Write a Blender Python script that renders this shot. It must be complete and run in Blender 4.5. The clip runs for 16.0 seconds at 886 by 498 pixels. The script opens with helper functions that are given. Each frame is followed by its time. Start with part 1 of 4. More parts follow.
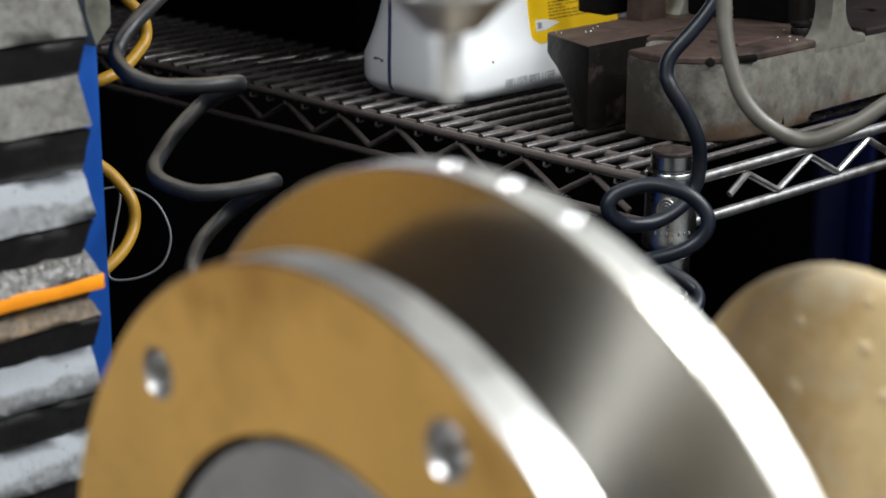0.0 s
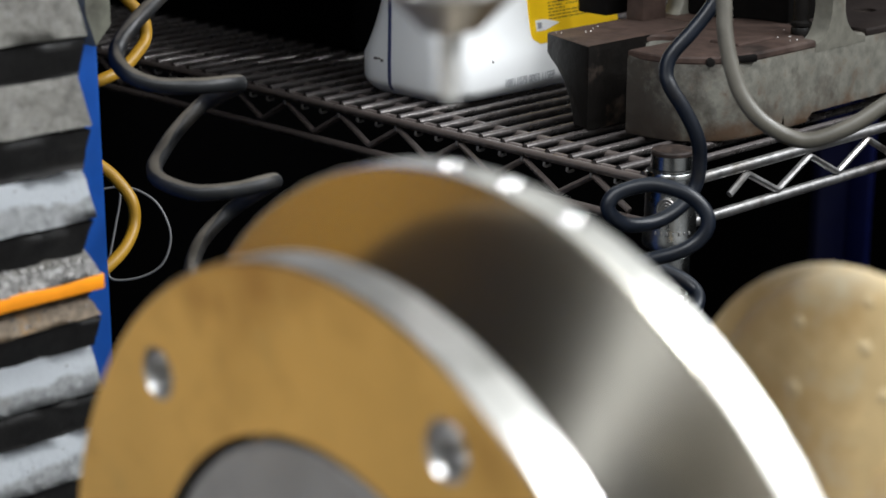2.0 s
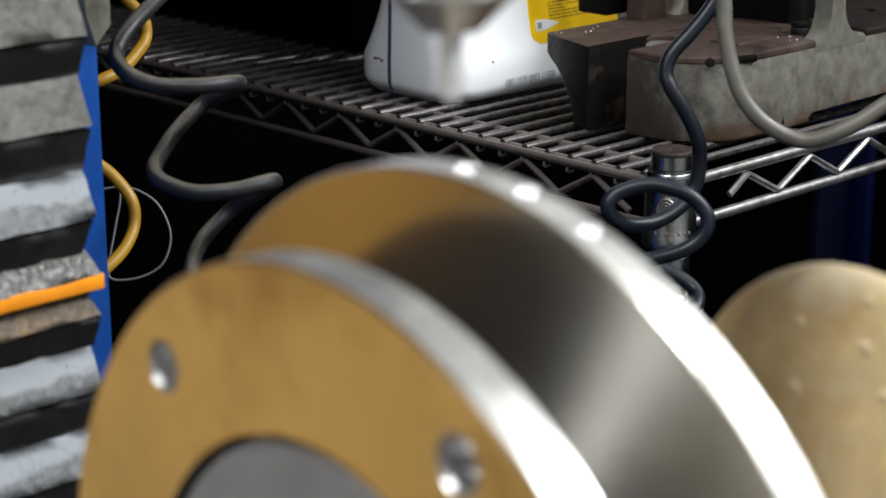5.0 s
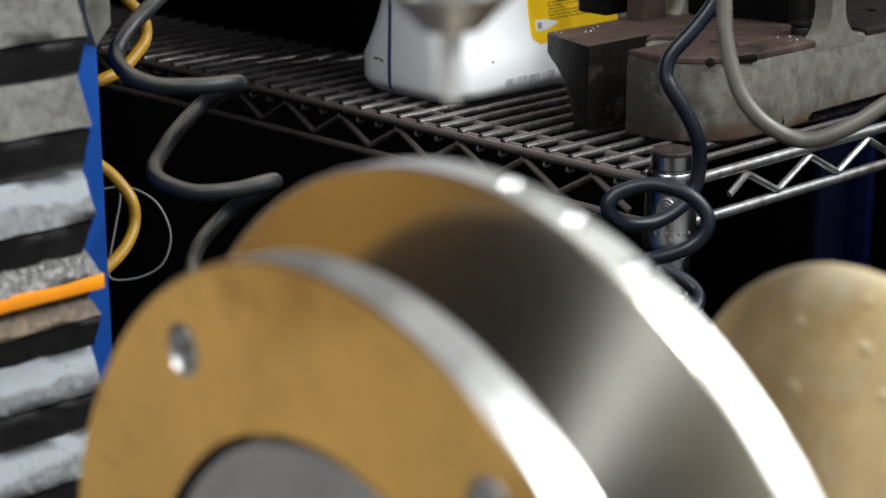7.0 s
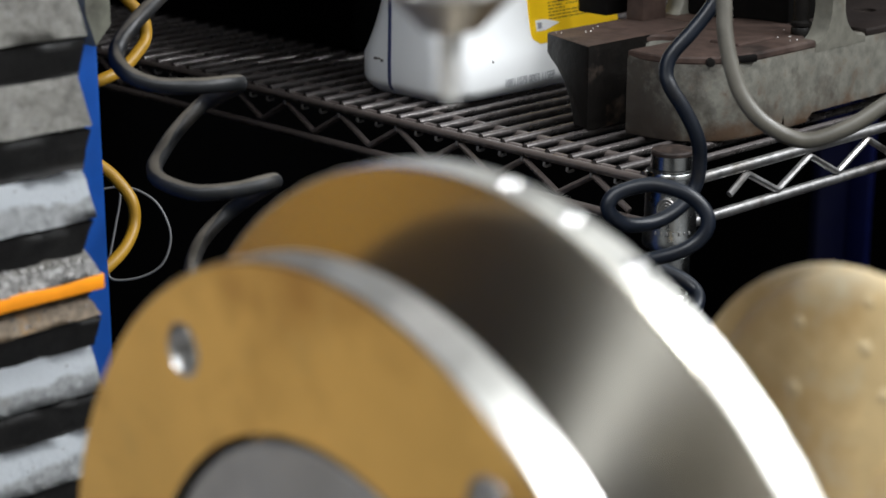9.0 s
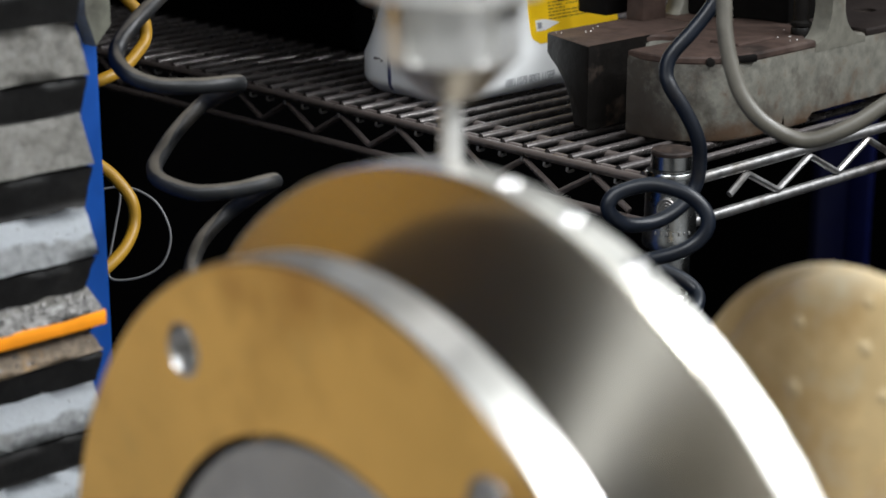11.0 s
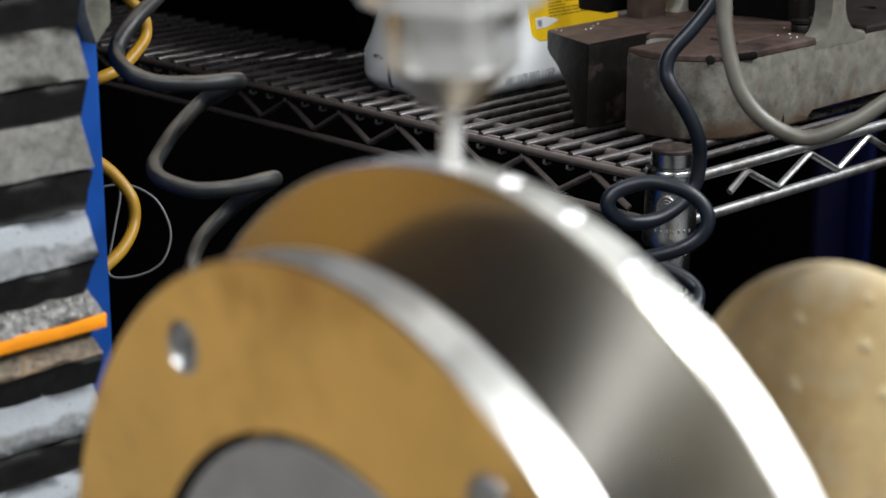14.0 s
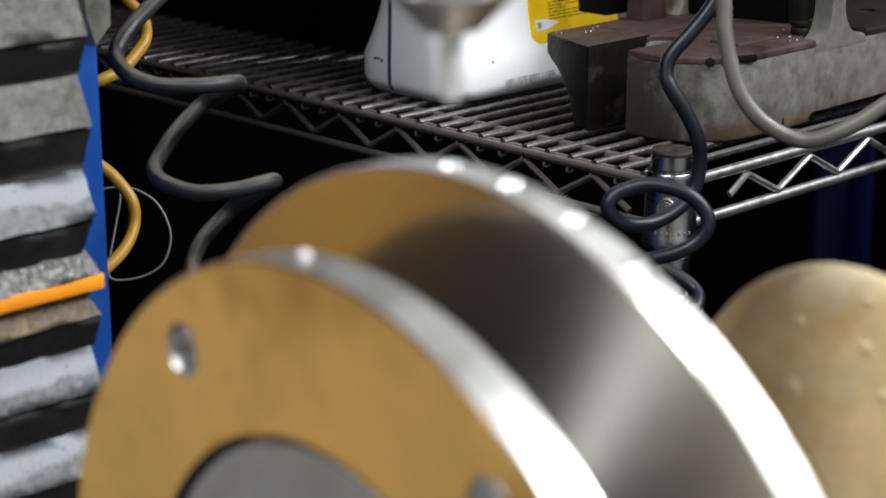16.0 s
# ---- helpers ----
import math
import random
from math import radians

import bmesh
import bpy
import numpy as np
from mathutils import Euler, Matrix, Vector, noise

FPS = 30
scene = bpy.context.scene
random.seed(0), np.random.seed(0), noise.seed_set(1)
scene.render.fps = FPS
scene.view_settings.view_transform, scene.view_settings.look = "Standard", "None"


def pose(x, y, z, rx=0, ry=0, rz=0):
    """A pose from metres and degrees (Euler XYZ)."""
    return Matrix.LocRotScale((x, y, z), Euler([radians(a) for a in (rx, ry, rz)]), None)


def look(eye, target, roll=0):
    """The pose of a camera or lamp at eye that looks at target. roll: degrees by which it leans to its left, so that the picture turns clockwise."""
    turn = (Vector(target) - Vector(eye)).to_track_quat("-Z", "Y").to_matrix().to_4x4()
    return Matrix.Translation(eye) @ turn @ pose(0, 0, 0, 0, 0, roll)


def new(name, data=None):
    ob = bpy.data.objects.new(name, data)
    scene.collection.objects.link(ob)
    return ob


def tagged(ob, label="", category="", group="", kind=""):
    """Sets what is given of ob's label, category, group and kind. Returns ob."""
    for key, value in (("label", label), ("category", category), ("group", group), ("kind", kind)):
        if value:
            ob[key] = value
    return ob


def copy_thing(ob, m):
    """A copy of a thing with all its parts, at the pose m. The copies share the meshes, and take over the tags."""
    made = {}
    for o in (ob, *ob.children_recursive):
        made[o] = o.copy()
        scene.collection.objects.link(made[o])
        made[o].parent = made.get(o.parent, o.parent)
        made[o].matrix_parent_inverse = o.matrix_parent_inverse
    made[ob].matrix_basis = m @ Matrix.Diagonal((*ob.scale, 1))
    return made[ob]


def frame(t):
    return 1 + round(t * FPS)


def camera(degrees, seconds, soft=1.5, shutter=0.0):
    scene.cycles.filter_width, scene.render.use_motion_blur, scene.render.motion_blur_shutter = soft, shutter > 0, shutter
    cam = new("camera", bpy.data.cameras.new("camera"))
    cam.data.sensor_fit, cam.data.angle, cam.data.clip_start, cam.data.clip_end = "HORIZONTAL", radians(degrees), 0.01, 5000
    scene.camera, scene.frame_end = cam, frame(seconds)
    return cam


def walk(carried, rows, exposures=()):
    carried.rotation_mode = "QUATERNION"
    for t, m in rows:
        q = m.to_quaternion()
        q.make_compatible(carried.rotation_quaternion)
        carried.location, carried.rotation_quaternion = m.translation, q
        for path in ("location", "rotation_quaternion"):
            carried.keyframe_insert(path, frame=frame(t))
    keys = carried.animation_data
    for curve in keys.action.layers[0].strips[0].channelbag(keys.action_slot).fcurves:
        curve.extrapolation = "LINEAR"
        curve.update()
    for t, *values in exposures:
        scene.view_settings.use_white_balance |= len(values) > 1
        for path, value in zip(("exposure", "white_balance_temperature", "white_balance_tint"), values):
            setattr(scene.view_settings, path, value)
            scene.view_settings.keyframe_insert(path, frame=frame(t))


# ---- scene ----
EYE = (-0.8757, -0.7024, 1.2942)
TILT, TURN = 16.66, 44.26
cam = camera(26.0, 16.0, soft=1.5)
cam.data.dof.use_dof = True
cam.data.dof.focus_distance = 1.17
cam.data.dof.aperture_fstop = 11.0


def aim(dip=0.0):
    """The camera's pose, dipped by some hundredths of a degree."""
    return pose(*EYE, 90 - TILT - dip, 0, -TURN)


walk(cam, [(0.0, aim()), (12.4, aim()), (13.0, aim(0.02)), (13.6, aim(0.035)), (14.0, aim(0.072)), (14.7, aim(0.072)),
           (15.1, aim(0.05)), (15.3, aim()), (16.0, aim())],
     exposures=[(0.0, -0.02), (1.5, -0.03), (3.5, -0.07), (4.0, -0.14), (4.6, -0.08), (6.5, -0.05), (7.5, -0.07), (8.5, -0.13), (9.0, -0.06), (11.5, -0.03), (14.5, -0.01), (16.0, 0.0)])

# ---- light ----
world = bpy.data.worlds.new("workshop")
scene.world = world
world.use_nodes = True
world.node_tree.nodes["Background"].inputs[0].default_value = (0.75, 0.85, 1.0, 1)
world.node_tree.nodes["Background"].inputs[1].default_value = 0.012


def add_lamp(eye, target, wide, high, power, colour):
    data = bpy.data.lights.new("unseen_lamp", "AREA")
    data.shape, data.size, data.size_y, data.energy, data.color = "RECTANGLE", wide, high, power, colour
    ob = new("unseen_lamp", data)
    ob.matrix_basis = look(eye, target)
    return ob


# unseen ceiling tubes that the rim highlights point to
add_lamp((0.95, -1.15, 2.55), (-0.2, -0.2, 1.0), 1.3, 0.5, 64, (0.94, 0.97, 1.0))
# lamp added behind the camera to brighten the faces turned that way
add_lamp((-0.3, -1.95, 2.85), (-0.3, -1.9, 0.0), 1.2, 0.28, 42, (0.94, 0.97, 1.0))
# unseen ceiling tubes that the rear wheel's streak points to
add_lamp((-1.45, -0.42, 2.75), (-1.45, -0.40, 0.0), 1.1, 0.28, 51, (0.96, 0.99, 1.0))
# low lamp added to light the tan wall for its reflection
add_lamp((-1.3, 0.42, 1.5), (-1.3, 1.40, 0.72), 0.9, 0.28, 10.5, (0.96, 0.99, 1.0))

# ---- materials ----


def material(name, base, rough=0.5, metal=0.0, grain=60.0, spread=0.25, stain=None, stain_at=0.55, stain_scale=9.0, bump=0.15,
             bump_scale=None, aniso=0.0, spec=0.5, grime=None, dust=None, lit_fold=None, rust=None):
    """A surface with fine grain, larger stains and relief; sizes by the object's own metres."""
    m = bpy.data.materials.new(name)
    m.use_nodes = True
    n, link = m.node_tree.nodes, m.node_tree.links.new
    p = n["Principled BSDF"]
    co = n.new("ShaderNodeTexCoord").outputs["Object"]

    def noise_of(scale, detail, rough_=0.6):
        t = n.new("ShaderNodeTexNoise")
        t.inputs["Scale"].default_value, t.inputs["Detail"].default_value, t.inputs["Roughness"].default_value = scale, detail, rough_
        link(co, t.inputs["Vector"])
        return t.outputs[0]

    def ramp(fac, a, b, ca, cb):
        r = n.new("ShaderNodeValToRGB")
        r.color_ramp.elements[0].position, r.color_ramp.elements[1].position = a, b
        r.color_ramp.elements[0].color, r.color_ramp.elements[1].color = (*ca, 1), (*cb, 1)
        link(fac, r.inputs[0])
        return r.outputs[0]

    fine = noise_of(grain, 5)
    lo = tuple(c * (1 - spread) for c in base)
    hi = tuple(min(1, c * (1 + spread)) for c in base)
    col = ramp(fine, 0.3, 0.7, lo, hi)
    if stain:
        mix = n.new("ShaderNodeMix")
        mix.data_type = "RGBA"
        link(ramp(noise_of(stain_scale, 8, 0.65), stain_at, stain_at + 0.16, (0, 0, 0), (1, 1, 1)), mix.inputs[0])
        link(col, mix.inputs[6])
        mix.inputs[7].default_value = (*stain, 1)
        col = mix.outputs[2]
    if grime:
        colour, where, scale = grime
        mix = n.new("ShaderNodeMix")
        mix.data_type = "RGBA"
        link(ramp(noise_of(scale, 9, 0.7), where, where + 0.2, (0, 0, 0), (1, 1, 1)), mix.inputs[0])
        link(col, mix.inputs[6])
        mix.inputs[7].default_value = (*colour, 1)
        col = mix.outputs[2]
    if lit_fold:
        # the light along the upper fold, painted pale, its edge uneven
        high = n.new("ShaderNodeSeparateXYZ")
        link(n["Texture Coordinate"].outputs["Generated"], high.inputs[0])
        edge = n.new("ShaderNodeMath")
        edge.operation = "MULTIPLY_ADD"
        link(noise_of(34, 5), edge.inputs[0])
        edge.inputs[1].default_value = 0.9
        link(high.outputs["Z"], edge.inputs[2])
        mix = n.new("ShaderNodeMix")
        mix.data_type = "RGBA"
        link(ramp(edge.outputs[0], lit_fold[1] + 0.34, lit_fold[1] + 0.98, (0, 0, 0), (1, 1, 1)), mix.inputs[0])
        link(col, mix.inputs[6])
        mix.inputs[7].default_value = (*lit_fold[0], 1)
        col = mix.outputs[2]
    if rust:
        # rust, grease and one end's painted shade, creeping in unevenly from a casting's edges
        level = n.new("ShaderNodeSeparateXYZ")
        link(co, level.inputs[0])
        for axis, gain, where, colour in rust:
            off = n.new("ShaderNodeMath")
            off.operation = "MULTIPLY_ADD"
            link(level.outputs[axis], off.inputs[0])
            off.inputs[1].default_value, off.inputs[2].default_value = gain, -gain * where
            creep = n.new("ShaderNodeMath")
            creep.operation = "MULTIPLY_ADD"
            link(noise_of(42, 7, 0.7), creep.inputs[0])
            creep.inputs[1].default_value = 1.6
            link(off.outputs[0], creep.inputs[2])
            mix = n.new("ShaderNodeMix")
            mix.data_type = "RGBA"
            link(ramp(creep.outputs[0], 0.62, 1.30, (0, 0, 0), (0.9, 0.9, 0.9)), mix.inputs[0])
            link(col, mix.inputs[6])
            mix.inputs[7].default_value = (*colour, 1)
            col = mix.outputs[2]
    if dust:
        # dust that has settled on what faces up
        up = n.new("ShaderNodeSeparateXYZ")
        link(n.new("ShaderNodeNewGeometry").outputs["Normal"], up.inputs[0])
        lie = n.new("ShaderNodeMath")
        lie.operation = "MULTIPLY_ADD"
        link(noise_of(70, 4), lie.inputs[0])
        lie.inputs[1].default_value = 0.35
        link(up.outputs["Z"], lie.inputs[2])
        settled = ramp(lie.outputs[0], dust[1], dust[1] + 0.25, (0, 0, 0), (1, 1, 1))
        mix = n.new("ShaderNodeMix")
        mix.data_type = "RGBA"
        link(settled, mix.inputs[0])
        link(col, mix.inputs[6])
        mix.inputs[7].default_value = (*dust[0], 1)
        col = mix.outputs[2]
        link(ramp(settled, 0.0, 1.0, (metal,) * 3, (0.05,) * 3), p.inputs["Metallic"])
    link(col, p.inputs["Base Color"])
    wear = ramp(noise_of(grain * 0.3, 6), 0.3, 0.7, (max(0.03, rough - 0.08),) * 3, (min(1, rough + 0.1),) * 3)
    link(wear, p.inputs["Roughness"])
    p.inputs["Metallic"].default_value = metal
    p.inputs["Specular IOR Level"].default_value = spec
    if aniso:
        p.inputs["Anisotropic"].default_value, p.inputs["Anisotropic Rotation"].default_value = aniso, 0.25
        tangent = n.new("ShaderNodeTangent")
        tangent.direction_type, tangent.axis = "RADIAL", "Z"
        link(tangent.outputs[0], p.inputs["Tangent"])
    if bump:
        b = n.new("ShaderNodeBump")
        b.inputs["Strength"].default_value, b.inputs["Distance"].default_value = bump, 0.001
        link(noise_of(bump_scale or grain * 1.5, 6), b.inputs["Height"])
        link(b.outputs[0], p.inputs["Normal"])
    return m


# the golden reflection is put into the base colour, brown mottling over it
STEEL_GOLD = material("golden_reflection_steel", (0.78, 0.485, 0.152), 0.42, 0.45, 18, 0.10, (0.47, 0.262, 0.078), 0.52, 11, 0.02, grime=((0.62, 0.415, 0.15), 0.58, 26))
STEEL_TURNED = material("turned_steel", (0.74, 0.71, 0.64), 0.52, 1.0, 25, 0.04, (0.68, 0.64, 0.56), 0.6, 12, 0.0, aniso=1.0)
# darkened to deepen the patch that the rear wheel mirrors
STEEL_BACK = material("darkened_back_steel", (0.27, 0.25, 0.22), 0.58, 1.0, 25, 0.06, bump=0.0, aniso=1.0)
n = STEEL_TURNED.node_tree.nodes
polish = n.new("ShaderNodeBsdfPrincipled")
polish.inputs["Base Color"].default_value = (0.74, 0.70, 0.62, 1)
polish.inputs["Metallic"].default_value, polish.inputs["Roughness"].default_value = 1.0, 0.22
blend = n.new("ShaderNodeMixShader")
blend.inputs[0].default_value = 0.78
STEEL_TURNED.node_tree.links.new(n["Principled BSDF"].outputs[0], blend.inputs[1])
STEEL_TURNED.node_tree.links.new(polish.outputs[0], blend.inputs[2])
STEEL_TURNED.node_tree.links.new(blend.outputs[0], n["Material Output"].inputs["Surface"])
HUB_GREY = material("grey_bearing_steel", (0.30, 0.30, 0.31), 0.45, 0.3, 80, 0.12, (0.22, 0.22, 0.22), 0.6, 20, 0.05)
STEEL_RIM = material("ground_steel_rim", (0.76, 0.75, 0.70), 0.45, 0.86, 120, 0.06, bump=0.03)
STEEL_RIM_WORN = material("worn_steel_rim", (0.70, 0.69, 0.65), 0.33, 0.92, 90, 0.10, (0.44, 0.44, 0.40), 0.54, 34, 0.03)
# brown tone painted for what the cone reflects
STEEL_CONE = material("cone_reflection_steel", (0.40, 0.35, 0.285), 0.34, 0.9, 200, 0.10, bump=0.02)
STEEL_NUT = material("polished_nut_steel", (0.95, 0.94, 0.92), 0.30, 0.62, 200, 0.06, bump=0.02)
STEEL_BIT = material("bright_drill_steel", (0.93, 0.92, 0.90), 0.36, 0.55, 200, 0.05, bump=0.02)
STEEL_BORE = material("bored_steel", (0.56, 0.56, 0.56), 0.34, 0.95, 200, 0.06, bump=0.02)
STEEL_CUT = material("freshly_cut_steel", (0.92, 0.92, 0.91), 0.38, 0.12, 400, 0.05, bump=0.02)
STEEL_DULL = material("dull_steel", (0.32, 0.31, 0.29), 0.5, 1.0, 200, 0.2, bump=0.05)
STEEL_PIT = material("bright_drilled_steel", (0.95, 0.95, 0.94), 0.34, 1.0, 300, 0.04, bump=0.0)
OIL_DROP = material("clear_oil_drop", (0.68, 0.53, 0.31), 0.5, 0.0, 60, 0.05, bump=0.0)
CAST_TAN = material("oily_cast_steel", (0.70, 0.52, 0.27), 0.45, 0.12, 60, 0.14, (0.56, 0.36, 0.15), 0.50, 13, 0.25, 90, grime=((0.72, 0.64, 0.46), 0.54, 21))
CHROME = material("dusty_chrome_wire", (0.37, 0.365, 0.36), 0.44, 1.0, 180, 0.25, (0.16, 0.14, 0.12), 0.52, 24, 0.08)
WIRE_DUSTY = material("dusty_shelf_wire", (0.23, 0.212, 0.205), 0.28, 0.9, 160, 0.3, (0.070, 0.054, 0.048), 0.52, 20, 0.2, dust=((0.070, 0.061, 0.060), 0.66))
RAIL_DUSTY = material("dusty_shelf_rail", (0.20, 0.175, 0.165), 0.32, 0.8, 160, 0.3, (0.075, 0.052, 0.044), 0.52, 26, 0.2, dust=((0.088, 0.072, 0.066), 0.22))
POST_CHROME = material("polished_chrome", (0.40, 0.41, 0.41), 0.24, 1.0, 90, 0.15, (0.12, 0.115, 0.11), 0.55, 50, 0.06)
CAP_BLACK = material("black_plastic", (0.022, 0.016, 0.014), 0.55, 0, 200, 0.3, (0.060, 0.042, 0.033), 0.50, 90, spec=0.2)
JUG_WHITE = material("white_jug_plastic", (0.86, 0.87, 0.87), 0.42, 0, 14, 0.03, (0.62, 0.58, 0.48), 0.68, 10, 0.05, 60)
BOX_BLACK = material("matt_black", (0.0010, 0.0010, 0.0011), 0.9, 0, 60, 0.3, bump=0.1, spec=0.05)
STRIPE_BLUE = material("blue_level_strip", (0.05, 0.06, 0.14), 0.35, 0, 60, 0.2, bump=0)
LABEL_YELLOW = material("yellow_label", (0.90, 0.56, 0.012), 0.35, 0, 20, 0.03, bump=0)
INK = material("printed_ink", (0.10, 0.07, 0.02), 0.6, 0, 60, 0.1, bump=0)
INK_GREY = material("inkjet_code", (0.30, 0.31, 0.33), 0.6, 0, 60, 0.1, bump=0)
PAPER_WHITE = material("white_label_print", (0.82, 0.82, 0.80), 0.4, 0, 60, 0.03, bump=0)
PAINT_GREEN = material("chipped_grey_green_paint", (0.118, 0.114, 0.096), 0.5, 0, 120, 0.35, (0.062, 0.036, 0.020), 0.54, 60, 0.6, 90, grime=((0.040, 0.030, 0.022), 0.51, 24),
                       rust=(("Z", -30.0, 0.0075, (0.066, 0.036, 0.018)), ("Z", 30.0, 0.0560, (0.056, 0.037, 0.026)), ("X", -20.0, 0.0120, (0.020, 0.0155, 0.012))))
PAINT_WEB = material("grey_green_paint", (0.124, 0.119, 0.098), 0.5, 0, 90, 0.25, (0.070, 0.040, 0.022), 0.60, 46, 0.4, 60, grime=((0.055, 0.036, 0.025), 0.57, 21))
RUST_TOP = material("rusty_bare_casting", (0.050, 0.032, 0.026), 0.6, 0.1, 90, 0.35, (0.017, 0.011, 0.009), 0.52, 24, 0.5, 120, grime=((0.090, 0.068, 0.056), 0.57, 14), spec=0.25,
                    # this x band paints the shade on the top's right end
                    rust=(("X", 18.0, 0.150, (0.012, 0.009, 0.008)),))
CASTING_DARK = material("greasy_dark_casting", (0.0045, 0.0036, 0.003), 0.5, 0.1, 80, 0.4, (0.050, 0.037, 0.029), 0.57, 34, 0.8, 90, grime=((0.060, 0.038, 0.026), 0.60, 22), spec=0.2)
# black that also stands for shade in the notch and between the webs
CASTING_BLACK = material("black_casting", (0.0026, 0.0022, 0.002), 0.7, 0, 80, 0.4, (0.006, 0.005, 0.0045), 0.58, 34, 0.4, 120, spec=0.08)
RUBBER = material("black_rubber", (0.0036, 0.0060, 0.0115), 0.40, 0, 50, 0.35, (0.018, 0.016, 0.015), 0.56, 16, 0.2, spec=0.36, dust=((0.020, 0.024, 0.031), 0.92))
RUBBER_DUSTY = material("dusty_black_rubber", (0.008, 0.009, 0.0105), 0.5, 0, 90, 0.35, (0.042, 0.036, 0.03), 0.5, 18, 0.3, dust=((0.100, 0.088, 0.072), 0.90))
RUBBER_GREY = material("grey_rubber_hose", (0.092, 0.085, 0.069), 0.45, 0, 40, 0.2, (0.045, 0.04, 0.032), 0.54, 18, 0.15)
HOSE_YELLOW = material("yellow_hose", (0.40, 0.215, 0.015), 0.42, 0, 40, 0.2, (0.20, 0.11, 0.02), 0.6, 20, 0.08)
WIRE_GREY = material("thin_grey_wire", (0.16, 0.16, 0.16), 0.4, 0, 60, 0.1, bump=0)
BELLOWS = material("dusty_bellows_cloth", (0.250, 0.240, 0.218), 0.62, 0, 230, 0.34, (0.20, 0.185, 0.155), 0.56, 30, 0.6, 240, grime=((0.40, 0.39, 0.37), 0.53, 70), lit_fold=((0.52, 0.535, 0.545), 0.66))
BELLOWS_PALE = material("pale_bellows_cloth", (0.36, 0.37, 0.375), 0.6, 0, 220, 0.32, (0.25, 0.245, 0.23), 0.56, 30, 0.5, 240, grime=((0.46, 0.47, 0.48), 0.52, 40), lit_fold=((0.60, 0.63, 0.66), 0.52))
# the shade below the pleats is put into this colour
BELLOWS_SHADE = material("bellows_shade", (0.019, 0.018, 0.0175), 0.6, 0, 90, 0.45, (0.036, 0.033, 0.030), 0.60, 26, 0.5, 160)
CHIPS = material("metal_chips_and_grit", (0.30, 0.29, 0.28), 0.55, 0.4, 300, 0.55, (0.66, 0.66, 0.64), 0.6, 160, 0.9, 350)
ORANGE = material("orange_painted_edge", (0.86, 0.285, 0.008), 0.45, 0, 60, 0.1, (0.62, 0.22, 0.015), 0.66, 30, 0.1)
BROWN_EDGE = material("worn_brown_edge", (0.26, 0.20, 0.14), 0.6, 0.1, 200, 0.4, (0.45, 0.24, 0.06), 0.58, 40, 0.4)
BRACKET_GREY = material("worn_olive_grey_metal", (0.20, 0.20, 0.16), 0.5, 0.3, 80, 0.2, (0.09, 0.085, 0.07), 0.55, 30, 0.2)
BLUE_PAINT = material("blue_machine_paint", (0.008, 0.065, 0.30), 0.4, 0, 40, 0.12, (0.01, 0.05, 0.18), 0.6, 16, 0.06)
WALL_TAN = material("tan_painted_wall", (0.60, 0.32, 0.05), 0.7, 0, 6, 0.08, (0.46, 0.24, 0.038), 0.6, 3, 0.1)
# the unlit background is put into this wall colour
WALL_DARK = material("near_black_wall", (0.0009, 0.0009, 0.001), 0.95, 0, 6, 0.3, bump=0.1, spec=0.03)
# one blue paint twice: shaded for the post, lit for its flange
BLUE_SHADED = material("shaded_blue_steel", (0.0006, 0.0010, 0.0095), 0.5, 0, 40, 0.15, bump=0.05, spec=0.25)
BLUE_LIT = material("lit_blue_steel", (0.0012, 0.0024, 0.024), 0.45, 0, 40, 0.2, bump=0.05, spec=0.25)
WALL_LIGHT = material("light_painted_wall", (0.60, 0.60, 0.59), 0.8, 0, 6, 0.08, bump=0.1)
WALL_PALE = material("grey_painted_wall", (0.23, 0.23, 0.22), 0.8, 0, 6, 0.08, bump=0.1)
# the darkness below the shelf is put into the floor colour
CONCRETE = material("near_black_concrete", (0.012, 0.0115, 0.011), 0.85, 0, 9, 0.3, (0.005, 0.005, 0.005), 0.5, 2.5, 0.3, spec=0.1)
MACHINE_GREY = material("grey_machine_paint", (0.12, 0.125, 0.13), 0.5, 0, 30, 0.15, (0.06, 0.055, 0.05), 0.6, 8, 0.1)

# ---- helpers for shapes ----


def mesh_of(name, bm, mat, smooth=40.0):
    me = bpy.data.meshes.new(name)
    bmesh.ops.recalc_face_normals(bm, faces=bm.faces)
    for f in bm.faces:
        f.smooth = smooth > 0
    for e in bm.edges:
        if len(e.link_faces) == 2 and e.calc_face_angle(0) > radians(smooth):
            e.smooth = False
    bm.to_mesh(me)
    bm.free()
    me.materials.append(mat)
    return me


def part(name, bm, mat, parent=None, label="", m=None, smooth=40.0):
    """One bmesh as one mesh object, under a thing or a part."""
    ob = new(name, mesh_of(name, bm, mat, smooth))
    if m is not None:
        ob.matrix_basis = m
    if parent is not None:
        ob.parent = parent
    return tagged(ob, label)


def again(ob, m, parent):
    """One more piece on the same mesh."""
    twin = new(ob.name.split(".")[0], ob.data)
    twin.matrix_basis, twin.parent = m, parent
    return twin


def thing(name, label, category, m=None, group="", kind=""):
    ob = new(name)
    ob.empty_display_size = 0.05
    if m is not None:
        ob.matrix_basis = m
    return tagged(ob, label, category, group, kind)


